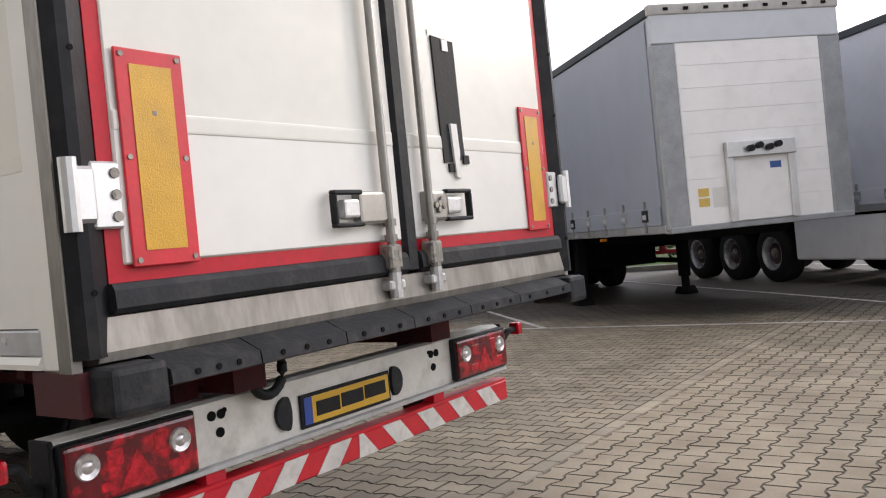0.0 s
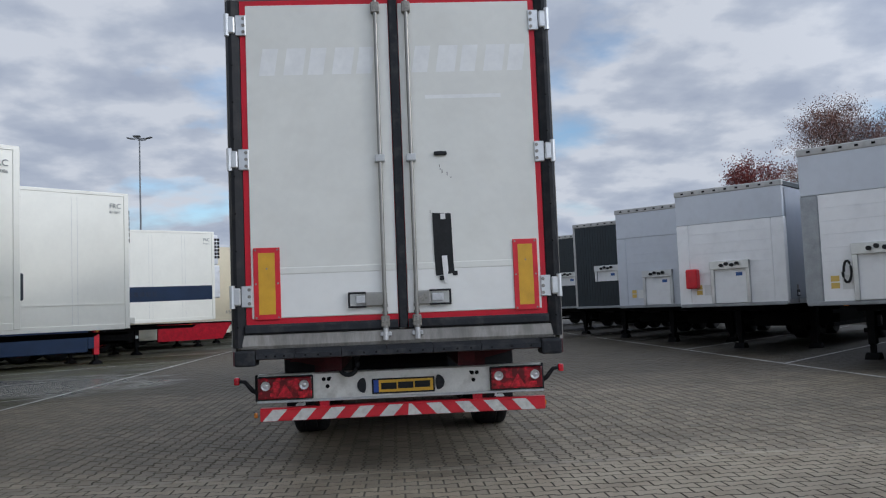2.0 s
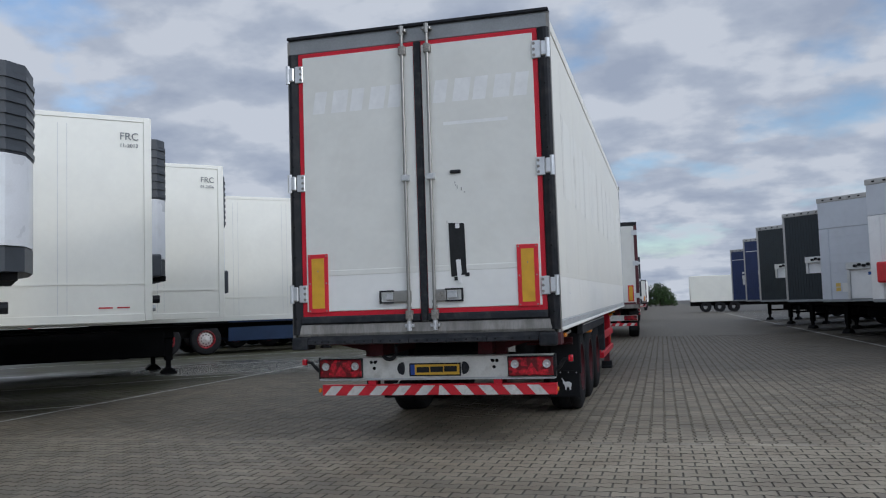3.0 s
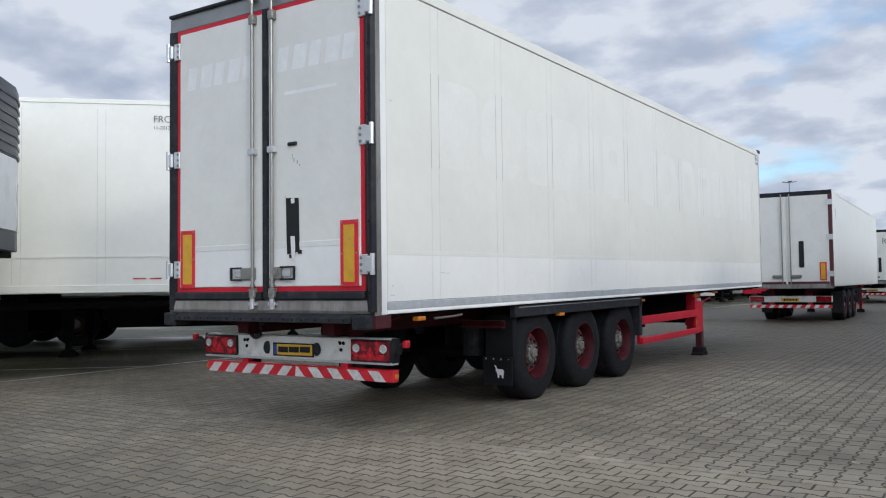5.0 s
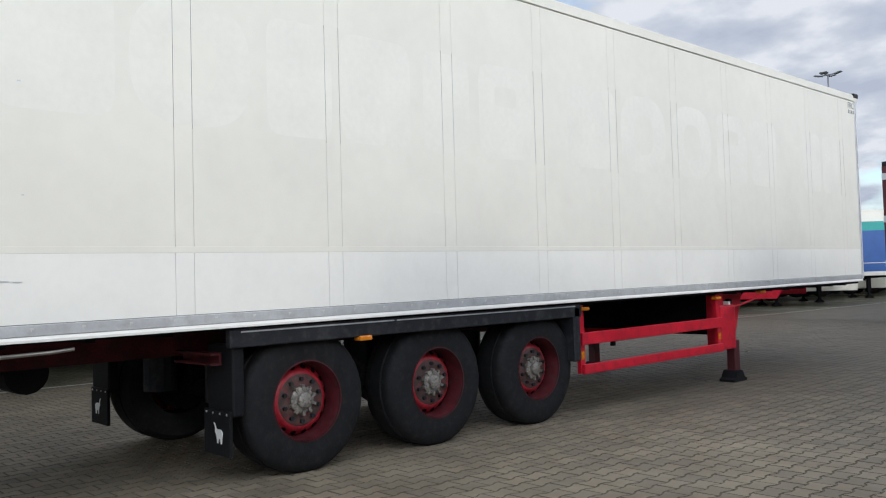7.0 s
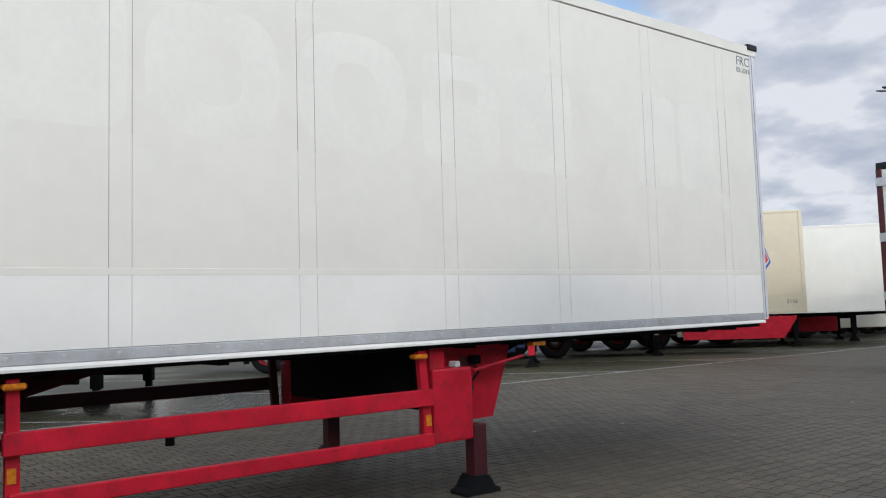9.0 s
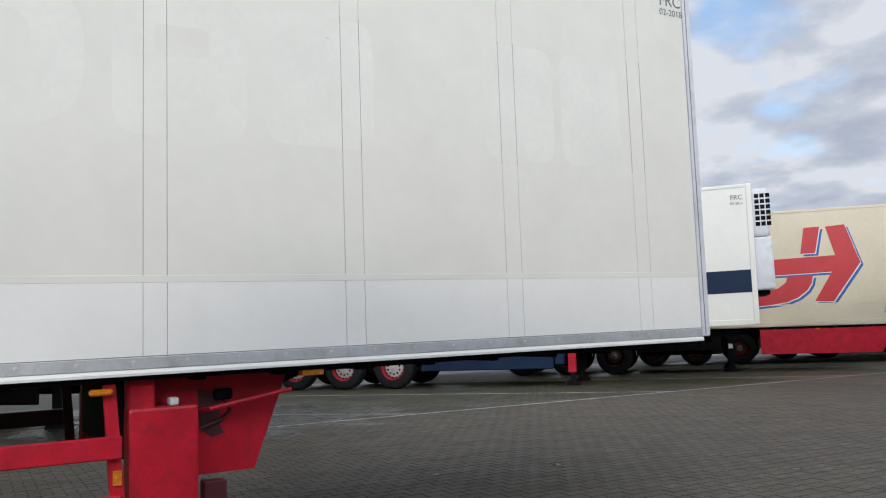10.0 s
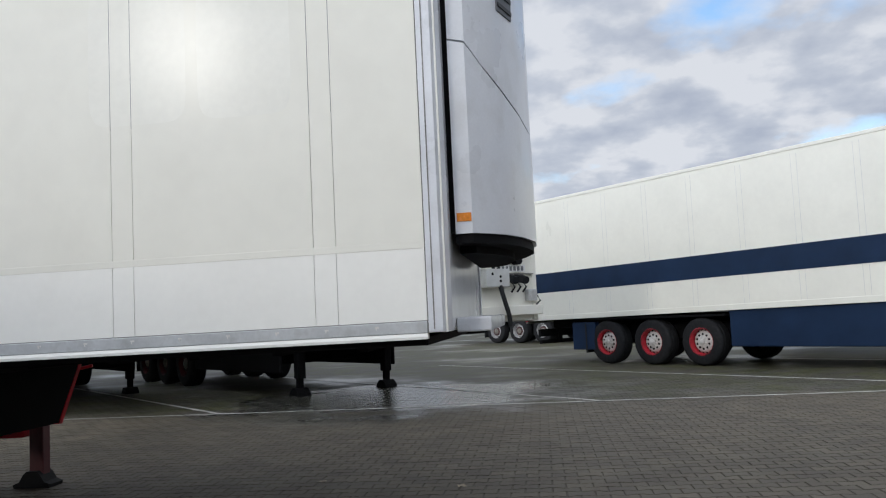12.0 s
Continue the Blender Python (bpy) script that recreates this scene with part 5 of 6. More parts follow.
h_ = reefer("beige refrigerated trailer with red and blue arrow emblem and red skirts", heading(-7.58, 30.05, AZ_L), paint="beige", leg="dark", zt=4.16, lift=0.05, group="row of refrigerated trailers", detail=True, rim="old_red", axle0=-10.02, legs_at=-4.3)
for sd in (-1, 1):
    wheel_arch(h_, sd * 1.26, -7.4)
    part("storage_box", box(min(sd * 0.9, sd * 1.22), max(sd * 0.9, sd * 1.22), -6.65, -4.55, 0.48, 1.10, bevel=0.02), "dark", h_)
    part("leg_label", box(min(sd * 0.99, sd * 1.005), max(sd * 0.99, sd * 1.005), -4.37, -4.26, 0.62, 0.74), "paper", h_)
lettering("2156", 0.16, Matrix.Translation((1.3035, -0.56, 1.46)) @ SIDE_TEXT, "ink", h_)


def emblem(parent, x):
    """An arrow-like emblem of slanted bars with a hooked bar under it in red, with a blue edge behind it."""
    shapes = ([(-2.31, 3.73), (-1.92, 3.74), (-2.07, 3.05), (-2.43, 3.05)],
              [(-1.78, 3.73), (-1.32, 3.76), (-1.01, 2.75), (-1.71, 1.77), (-2.16, 1.79), (-1.70, 2.54), (-3.60, 2.50), (-3.57, 2.92), (-1.59, 2.97)],
              [(-2.16, 2.47), (-2.21, 2.26), (-2.33, 2.08), (-2.55, 1.91), (-2.82, 1.80), (-3.2, 1.74), (-3.9, 1.69), (-3.9, 2.03), (-3.4, 2.08), (-3.05, 2.16), (-2.85, 2.3), (-2.78, 2.46)])
    for off, mt, dx in ((0.07, "logo_blue", 0.0), (0.022, "paper", 0.0045), (0.0, "logo_red", 0.009)):
        for q, pts in enumerate(shapes):
            part("emblem", extrude_poly([(a + off, b - off) for a, b in pts], 'x', x, x + dx + 0.002 + 0.0006 * q), mt, parent)


part("side_skirt", extrude_poly([(-3.56, 1.09), (-3.56, 0.44), (-0.66, 0.44), (-0.28, 1.02), (-0.28, 1.09)], 'x', 1.17, 1.24), "red", h_, "red side skirt ahead of the legs")
emblem(h_, 1.2925)
g_ = reefer("plain white refrigerated trailer parked aslant in the row", heading(-7.56, 35.9, AZ_L), zt=4.09, skirt="white", group="row of refrigerated trailers")
j_ = reefer("refrigerated trailer with blue side and yellow-green emblem", heading(-7.62, 40.2, AZ_L), skirt="red", group="row of refrigerated trailers")
part("side_panel", box(1.291, 1.297, -6.5, -0.2, 1.3, 3.1), "logo_blue", j_, "blue printed side panel")
part("emblem", extrude_poly([(-4.6 + 1.3 * math.cos(a), 2.3 + 0.42 * math.sin(a) + 0.15 * math.cos(a)) for a in [2 * math.pi * k / 20 for k in range(20)]], 'x', 1.297, 1.299), "plate", j_)
part("side_band", box(1.291, 1.297, -6.5, -0.2, 3.1, 3.5), "teal", j_)
for k in range(4):
    part("emblem_bar", box(1.299, 1.301, -5.5 + 0.5 * k, -5.2 + 0.5 * k, 2.15, 2.45), "leaf_green", j_)
reefer("white refrigerated trailer with steel wheels, parked far behind the row", heading(-24.8, 20.95, 40), rim="rim_steel", group="row of refrigerated trailers", skirt="dark", detail=True)
for k in range(12):
    copy_thing(g_ if k % 4 != 2 else h_ if k == 2 else g_, heading(-7.6 + 0.05 * (k % 3), 46.0 + 5.7 * k, AZ_L))

# trailers in line ahead, seen from behind
f1 = reefer("white box trailer with dark red rear frame, parked in line ahead", pose(-0.15, 35.3, 0, 0, 0, 1.38), edge="maroon_dark", leg="red", beam="old_red", group="trailers in line")
f2 = reefer("white box trailer with dark green rear frame far ahead", pose(-1.05, 59.35, 0, 0, 0, 3.2), edge="green_dk", group="trailers in line")
lettering("R", 0.42, Matrix.Translation((0.55, -13.69, 3.25)) @ Matrix.Rotation(radians(90), 4, 'X'), "ink", f2)
copy_thing(f1, pose(-1.5, 83.0, 0))
copy_thing(f1, pose(-1.0, 119.5, 0))
copy_thing(f1, pose(-1.4, 150, 0))


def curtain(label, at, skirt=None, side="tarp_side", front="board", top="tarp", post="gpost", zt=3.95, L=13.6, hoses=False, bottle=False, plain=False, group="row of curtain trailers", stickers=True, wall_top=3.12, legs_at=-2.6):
    t = thing("semi_trailer", label, "trailer", group)
    z0 = 1.18
    b = part("box_body", box(-1.25, 1.25, -L + 0.04, -0.05, z0, zt - 0.02), top, t)
    # curtains with shallow waves and straps
    for s in (-1, 1):
        bm = bmesh.new()
        ny = 90
        grid = []
        for i in range(ny + 1):
            y = -0.14 - (L - 0.28) * i / ny
            row = []
            for z in (z0 + 0.05, z0 + 0.5, 2.6, zt - 0.12):
                w = 0.0015 * math.sin(i * 1.3) + 0.006 * math.sin(i * 0.37) + (0.008 * math.sin(i * 2.1) if z < 1.3 else 0)
                row.append(bm.verts.new((s * (1.268 + w), y, z)))
            grid.append(row)
        for p, q in zip(grid, grid[1:]):
            for k in range(3):
                bm.faces.new((p[k], q[k], q[k + 1], p[k + 1]))
        bmesh.ops.recalc_face_normals(bm, faces=bm.faces)
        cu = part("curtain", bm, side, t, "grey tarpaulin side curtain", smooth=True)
        part("top_rail", box(min(s * 1.24, s * 1.285), max(s * 1.24, s * 1.285), -L, -0.05, zt - 0.10, zt + 0.01, bevel=0.01), "green_dk", t, "dark roof edge rail")
        part("bottom_rail", box(min(s * 1.22, s * 1.275), max(s * 1.22, s * 1.275), -L, -0.05, z0 - 0.06, z0 + 0.05, bevel=0.01), "alu", t)
        part("hem", box(min(s * 1.27, s * 1.284), max(s * 1.27, s * 1.284), -L + 0.15, -0.15, z0 + 0.045, z0 + 0.27, bevel=0.004), side, cu)
        for k in range(20):
            y = -0.6 - 0.66 * k
            part("buckle", box(min(s * 1.272, s * 1.296), max(s * 1.272, s * 1.296), y - 0.06, y + 0.11, z0 + 0.10, z0 + 0.25, bevel=0.006), "gpost" if k % 4 else "post", cu)
            part("buckle_tongue", box(min(s * 1.29, s * 1.302), max(s * 1.29, s * 1.302), y - 0.03, y + 0.07, z0 + 0.13, z0 + 0.19, bevel=0.003), "alu", cu)
            part("strap", box(min(s * 1.272, s * 1.29), max(s * 1.272, s * 1.29), y, y + 0.045, z0 - 0.04, z0 + 0.36), "seam", cu)
    part("roof", box(-1.26, 1.26, -L, -0.02, zt, zt + 0.02), "tarp", t)
    # front wall
    if plain:
        fw = part("front_wall", box(-1.25, 1.25, -0.06, 0.0, z0, zt - 0.05, bevel=0.006), front, t, "plain ribbed front wall")
        for k in range(24):
            part("rib", box(-1.19 + 0.1 * k, -1.15 + 0.1 * k, 0.0, 0.012, z0 + 0.05, zt - 0.15), front, fw)
        for s in (-1, 1):
            part("corner_post", box(min(s * 1.2, s * 1.275), max(s * 1.2, s * 1.275), -0.1, 0.02, z0, zt - 0.05, bevel=0.01), "rail_pale", t, "pale metal corner post")
    else:
        fw = part("front_wall", box(-0.97, 0.97, -0.06, -0.012, z0, wall_top), front, t, "white planked front wall")
        step = (wall_top - z0) / 8
        for k in range(8):
            part("plank", box(-0.965, 0.965, -0.03, 0.0, z0 + 0.0012 + step * k, z0 - 0.0012 + step * (k + 1), bevel=0.0025), front, fw)
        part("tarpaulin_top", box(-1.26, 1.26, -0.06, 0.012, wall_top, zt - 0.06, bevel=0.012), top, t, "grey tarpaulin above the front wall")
        for s in (-1, 1):
            part("corner_post", box(min(s * 0.97, s * 1.27), max(s * 0.97, s * 1.27), -0.14, 0.01, z0 - 0.04, wall_top, bevel=0.02), post, t, "grey corner post sheet")
    part("front_rail", box(-1.28, 1.28, -0.1, 0.03, zt - 0.1, zt + 0.035, bevel=0.03, seg=3), "rail_pale", t)
    for k in range(9):
        part("lacing_eye", box(-1.06 + 0.265 * k - 0.03, -1.06 + 0.265 * k + 0.03, 0.025, 0.045, zt - 0.05, zt - 0.015), "dark", t)
    part("front_sill", box(-1.25, 1.25, -0.1, 0.02, z0 - 0.07, z0 + 0.005, bevel=0.01), "gpost", t)
    # coupling panel
    z0 = 1.55 if plain else z0
    cp = part("coupling_panel", box(-0.42, 0.42, 0.0, 0.03, z0 + (0.45 if plain else 0.01), z0 + 0.93, bevel=0.006), "board", t, "coupling panel with hose connections")
    for s in (-1, 1):
        part("panel_frame", box(min(s * 0.37, s * 0.46), max(s * 0.37, s * 0.46), 0.0, 0.07, z0 + (0.45 if plain else 0.0), z0 + 0.97, bevel=0.008), "alu", cp)
    part("panel_head", box(-0.46, 0.46, 0.0, 0.10, z0 + 0.78, z0 + 0.97, bevel=0.008), "alu", cp)
    for k, x in enumerate((-0.2, -0.08, 0.05, 0.17)):
        part("connector", tube([(x, 0.09, z0 + 0.9 - 0.03 * (k % 2)), (x, 0.17, z0 + 0.9 - 0.03 * (k % 2))], 0.04, 10), "post", cp)
    part("panel_label", box(-0.28, -0.13, 0.03, 0.033, z0 + 0.62, z0 + 0.70), "logo_blue", cp)
    if stickers:
        for k in range(2):
            part("sticker", box(0.70, 0.84, 0.0, 0.003, z0 + 0.22 + 0.12 * k, z0 + 0.32 + 0.12 * k), "sticker", fw)
        part("sticker", box(0.48, 0.65, 0.0, 0.003, z0 + 0.2, z0 + 0.44), "paper", fw, "white paper sticker")
    if hoses:
        for s in (-1, 1):
            pts = [(s * 0.54 + 0.065 * math.cos(a), 0.06 + 0.01 * a, z0 + 0.50 + 0.185 * math.sin(a)) for a in [2 * math.pi * k / 14 for k in range(15)]]
            part("coiled_hose", tube(pts, 0.022, 8), "tape", cp, smooth=True)
    if bottle:
        part("extinguisher_box", box(0.74, 1.02, 0.0, 0.2, z0 + 0.36, z0 + 0.82, bevel=0.05, seg=3), "redref", t, "red fire extinguisher box")
    z0 = 1.18
    # rear
    part("rear_wall", box(-1.25, 1.25, -L, -L + 0.05, z0, zt - 0.05), "board", t)
    running_gear(t, L, rim="rim_steel", leg="dark", legs_at=legs_at, axle0=-L + 3.4, skirt=skirt)
    t.matrix_world = at
    return t


AZ_R = -135
curtain("grey curtain-sided trailer with white planked front wall", heading(8.24, 0.79, AZ_R - 1.4), post="gpost", zt=3.83, wall_top=3.39, legs_at=-4.0)
curtain("grey curtain-sided trailer with coiled hoses at its white front wall", heading(8.1, 6.76, AZ_R), hoses=True, zt=3.85, wall_top=3.04)
curtain("grey curtain-sided trailer with red extinguisher box at its front", heading(7.67, 12.05, AZ_R), post="board", bottle=True, zt=3.84, wall_top=3.05)
curtain("pale grey curtain-sided trailer with plain grey front wall", heading(7.4, 16.5, AZ_R), front="tarp", post="tarp", zt=3.94)
dk = curtain("dark curtain-sided trailer with ribbed dark front wall", heading(7.05, 20.7, AZ_R), side="green_dk", front="green_dk", top="green_dk", plain=True, stickers=False)
copy_thing(dk, heading(6.77, 25.8, AZ_R))
nv = curtain("navy curtain-sided trailer far along the row", heading(6.86, 32.3, AZ_R), side="navy2", front="navy2", top="navy2", plain=True, stickers=False)
part("printed_ring", extrude_poly([(-0.75 + 0.3 * math.cos(a), 3.0 + 0.3 * math.sin(a)) for a in [2 * math.pi * k / 20 for k in range(20)]], 'y', 0.012, 0.015), "blue", nv)
for k in range(4):
    part("printed_bar", box(-0.6 + 0.3 * k, -0.4 + 0.3 * k, 0.013, 0.017, 2.62, 2.70), "paper", nv)
part("printed_line", box(-1.15, 1.15, 0.013, 0.017, 3.38, 3.41), "paper", nv)
copy_thing(nv, heading(6.95, 41.0, AZ_R))
curtain("pale curtain-sided trailer beside the row's end", heading(8.83, -4.44, AZ_R - 2), post="board", side="tarp", skirt="board", zt=3.83)


# ==== far vehicles and buildings ====
def tractor_lorry(at):
    t = thing("lorry", "white tractor lorry with beige box trailer standing across the yard", "truck")
    part("box_body", box(2.2, 13.0, -1.25, 1.25, 1.0, 3.5, bevel=0.03), "white", t)
    cab = part("cab", extrude_poly([(-2.0, 0.7), (-2.1, 1.7), (-1.8, 3.2), (-1.0, 3.7), (0.4, 3.75), (0.4, 0.7)], 'y', -1.22, 1.22), "white", t)
    part("windscreen", extrude_poly([(-2.11, 1.75), (-1.86, 2.85), (-1.80, 2.85), (-2.05, 1.75)], 'y', -1.1, 1.1), "glass", cab)
    part("side_window", box(-1.6, -0.7, -1.23, 1.23, 1.9, 2.7), "glass", cab)
    part("frame", box(-1.9, 13.0, -0.5, 0.5, 0.6, 1.1), "dark", t)
    for x in (-1.2, 2.6, 9.0, 10.3, 11.6):
        for s in (-1, 1):
            w = lathe([(0.25, 0), (0.48, 0), (0.5, -0.05), (0.5, -0.3), (0.25, -0.35)], 20, closed=True)
            part("tyre", moved(w, pose(x, s * 1.2, 0.5, 0, 0, 90 * s)), "tyre", t)
    t.matrix_world = at
    return t


tractor_lorry(pose(17.9, 78, 0, 0, 0, 180))


def van(at):
    t = thing("delivery_van", "white delivery van standing far along the lane", "van")
    part("body", extrude_poly([(-2.6, 0.35), (-2.6, 1.0), (-2.3, 1.2), (-1.5, 1.3), (-0.9, 2.2), (-0.6, 2.45), (2.6, 2.5), (2.6, 0.35)], 'x', -0.95, 0.95), "white", t, smooth=False)
    part("windscreen", extrude_poly([(-1.53, 1.32), (-0.95, 2.2), (-0.90, 2.15), (-1.46, 1.3)], 'x', -0.85, 0.85), "glass", t)
    part("grille", box(-0.6, 0.6, -2.63, -2.58, 0.6, 0.85), "dark", t)
    part("bumper", box(-0.96, 0.96, -2.68, -2.5, 0.3, 0.55, bevel=0.05), "rubber", t)
    for s in (-1, 1):
        part("headlight", box(min(s * 0.62, s * 0.92), max(s * 0.62, s * 0.92), -2.63, -2.5, 0.8, 1.0, bevel=0.03), "clear", t)
        part("side_window", box(min(s * 0.93, s * 0.96), max(s * 0.93, s * 0.96), -1.3, -0.4, 1.4, 2.0), "glass", t)
        part("wing_mirror", box(min(s * 0.97, s * 1.2), max(s * 0.97, s * 1.2), -1.35, -1.2, 1.4, 1.75, bevel=0.03), "post", t)
        for y in (-1.7, 1.7):
            w = lathe([(0.18, 0), (0.32, 0), (0.34, -0.04), (0.34, -0.2), (0.18, -0.22)], 20, closed=True)
            part("tyre", moved(w, pose(s * 0.95, y, 0.34, 0, 0, 0 if s > 0 else 180)), "tyre", t)
    t.matrix_world = at
    return t


def parked_cab(at):
    t = thing("tractor_unit", "dark grey tractor unit parked behind the hedge", "truck")
    c = part("cab", extrude_poly([(-1.2, 0.6), (-1.25, 1.8), (-0.95, 3.0), (-0.4, 3.5), (1.1, 3.55), (1.1, 0.6)], 'y', -1.2, 1.2), "gpost", t)
    part("windscreen", extrude_poly([(-1.26, 1.85), (-1.02, 2.75), (-0.96, 2.75), (-1.2, 1.85)], 'y', -1.08, 1.08), "glass", c)
    part("side_window", box(-0.8, 0.1, -1.21, 1.21, 1.9, 2.65), "glass", c)
    part("bumper", box(-1.35, -1.1, -1.22, 1.22, 0.35, 0.95, bevel=0.04), "dark", c)
    part("frame", box(-1.0, 4.2, -0.45, 0.45, 0.6, 0.95), "dark", t)
    for x in (-0.4, 3.2):
        for s in (-1, 1):
            w = lathe([(0.25, 0), (0.48, 0), (0.5, -0.05), (0.5, -0.3), (0.25, -0.35)], 20, closed=True)
            part("tyre", moved(w, pose(x, s * 1.2, 0.6, 0, 0, 90 * s)), "tyre", t)
    t.matrix_world = at
    return t


parked_cab(pose(25.5, 20.5, 0.1, 0, 0, 60))
van(pose(-4.1, 78.6, 0, 0, 0, 2))


# ==== lamp masts ====
def lamp_mast(at, h):
    t = thing("lamp_mast", "tall grey lamp mast with four floodlights", "street lamp", "yard lamp masts")
    part("pole", tube([(0, 0, 0), (0, 0, h * 0.5), (0, 0, h)], [0.13, 0.10, 0.07], 10), "pole", t, smooth=True)
    part("crossbar", box(-1.0, 1.0, -0.05, 0.05, h - 0.05, h + 0.05), "pole", t)
    part("crossbar", box(-0.05, 0.05, -0.9, 0.9, h - 0.06, h + 0.04), "pole", t)
    for dx, dy in ((-1, 0), (1, 0), (0, -1), (0, 1)):
        f = moved(box(-0.38, 0.38, -0.22, 0.22, -0.06, 0.06, bevel=0.03), pose(dx * 0.95, dy * 0.95, h + 0.05, 12 * dy, -12 * dx, 0))
        hd = part("floodlight", f, "pole", t)
    t.matrix_world = at
    return t


lamp_mast(pose(-26.6, 83.4, 0), 20.6)
lamp_mast(pose(-28.5, 169.0, 0, 0, 0, 20), 20.6)


# ==== planting behind the right-hand bays ====
def flat(name, x0, x1, y0, y1, z, mat, label, cat):
    return tagged(finish(box(x0, x1, y0, y1, z - 0.3, z), name, mat, None), label, cat, kind="structure")


KERB_X = 18.6
kerb = thing("kerb", "pale concrete kerb along the planting strip", "kerb", kind="structure")
for k in range(60):
    part("kerb_stone", box(KERB_X, KERB_X + 0.16, -40 + 2.0 * k, -38.01 + 2.0 * k, -0.1, 0.13, bevel=0.015), "kerb", kerb)
flat("lawn", KERB_X + 0.16, 120, -40, 80, 0.1, "grass", "green grass strip with fallen leaves", "lawn")


def leaf_cloud(bm, centre, radius, count, size, rnd, squash=0.8):
    for _ in range(count):
        while True:
            p = Vector((rnd.uniform(-1, 1), rnd.uniform(-1, 1), rnd.uniform(-1, 1)))
            if p.length < 1:
                break
        p = Vector(centre) + Vector((p.x * radius, p.y * radius, p.z * radius * squash))
        m = Euler((rnd.uniform(0, 6.3), rnd.uniform(0, 6.3), rnd.uniform(0, 6.3))).to_matrix()
        s = size * rnd.uniform(0.6, 1.3)
        vs = [bm.verts.new(p + m @ Vector((a * s, b * s, c * s))) for a, b, c in ((-1, 0, 0), (0, -0.55, 0.15), (1, 0, 0), (0, 0.55, 0.15))]
        bm.faces.new(vs)


def make_tree(label, at, h, leaf, leaves, seed, spread=0.5, size=0.11, reach=1.0, scatter=0.22, bole=0.6, thick=0.015, deep=4):
    rnd = random.Random(seed)
    t = thing("tree", label, "tree", "autumn trees behind the bays")
    bm, tips = bmesh.new(), []

    def limb(p, d, length, r, depth):
        pts, rad, q = [p], [r], Vector(p)
        steps = 4
        for i in range(steps):
            d = (d + Vector((rnd.uniform(-1, 1), rnd.uniform(-1, 1), rnd.uniform(-0.2, 0.6))) * (0.05 if depth == 0 else 0.16)).normalized()
            q = q + d * length / steps
            pts.append(q.copy())
            rad.append(r * (1 - 0.6 * (i + 1) / steps))
            if depth < deep and i >= 1:
                for _ in range(2 if depth > 0 else 3):
                    a = rnd.uniform(0, 2 * math.pi)
                    side = Vector((math.cos(a), math.sin(a), rnd.uniform(0.2, 0.9))).normalized()
                    nd = (d * 0.55 + side * (0.6 + spread * 0.4)).normalized()
                    if depth < 3 or rnd.random() < 0.75:
                        limb(q.copy(), nd, length * rnd.uniform(0.48, 0.66) * (reach if depth == 0 else 1.0), rad[-1] * 0.68, depth + 1)
        add_tube(bm, pts, rad, 6 if depth < 2 else 3, caps=False)
        if depth >= 2:
            tips.extend(pts[2:])

    limb(Vector((0, 0, 0)), Vector((0, 0, 1)), h * bole, h * thick, 0)
    part("trunk", bm, "bark", t)
    if leaves:
        lb = bmesh.new()
        verts, faces = [], []
        for p in tips:
            for _ in range(leaves):
                c = p + Vector((rnd.gauss(0, scatter), rnd.gauss(0, scatter), rnd.gauss(0, scatter)))
                m = Euler((rnd.uniform(0, 6.3), rnd.uniform(0, 6.3), rnd.uniform(0, 6.3))).to_matrix()
                s = size * rnd.uniform(0.6, 1.3)
                i = len(verts)
                verts += [c + m @ Vector(v) * s for v in ((-1, 0, 0), (0, -0.55, 0.15), (1, 0, 0), (0, 0.55, 0.15))]
                faces.append((i, i + 1, i + 2, i + 3))
        lb.free()
        me = bpy.data.meshes.new("crown")
        me.from_pydata(verts, [], faces)
        me.materials.append(M[leaf])
        cr = new("crown", me)
        cr.parent = t
        tagged(cr, kind="stuff")
    t.matrix_world = at
    return t


make_tree("tree with thin red-brown autumn leaves", pose(24.6, 35.9, 0), 13.2, "leaf_brown", 2, 3, size=0.038, spread=0.5, reach=0.85, scatter=0.15, bole=0.48, thick=0.018, deep=5)
make_tree("smaller tree with dark red autumn leaves", pose(20.8, 41.1, 0), 11.2, "leaf_red", 4, 5, size=0.05, reach=0.6, scatter=0.2, bole=0.52)
make_tree("nearly bare tree with fine twigs", pose(20.9, 21.7, 0), 11.4, "leaf_brown", 0, 8, reach=0.5, spread=0.3, bole=0.60, thick=0.011, deep=5)
t4 = make_tree("low tree with thinning orange leaves", pose(22.2, 16.9, 0), 8.2, "leaf_orange", 4, 11, size=0.038, reach=0.95, scatter=0.26, bole=0.42, thick=0.010)
copy_thing(t4, pose(25.2, 13.6, 0, 0, 0, 110))
copy_thing(t4, pose(27.5, 38.5, 0, 0, 0, 70))
make_tree("slender tree with few pale orange leaves", pose(25.2, 15.4, 0), 13.0, "leaf_orange", 3, 31, spread=0.1, size=0.035, reach=0.36, bole=0.7, thick=0.009, scatter=0.18)
far_bush = thing("bush", "broad dark green bush at the far end of the yard", "bush")
stems, leafage, rnd = bmesh.new(), bmesh.new(), random.Random(21)
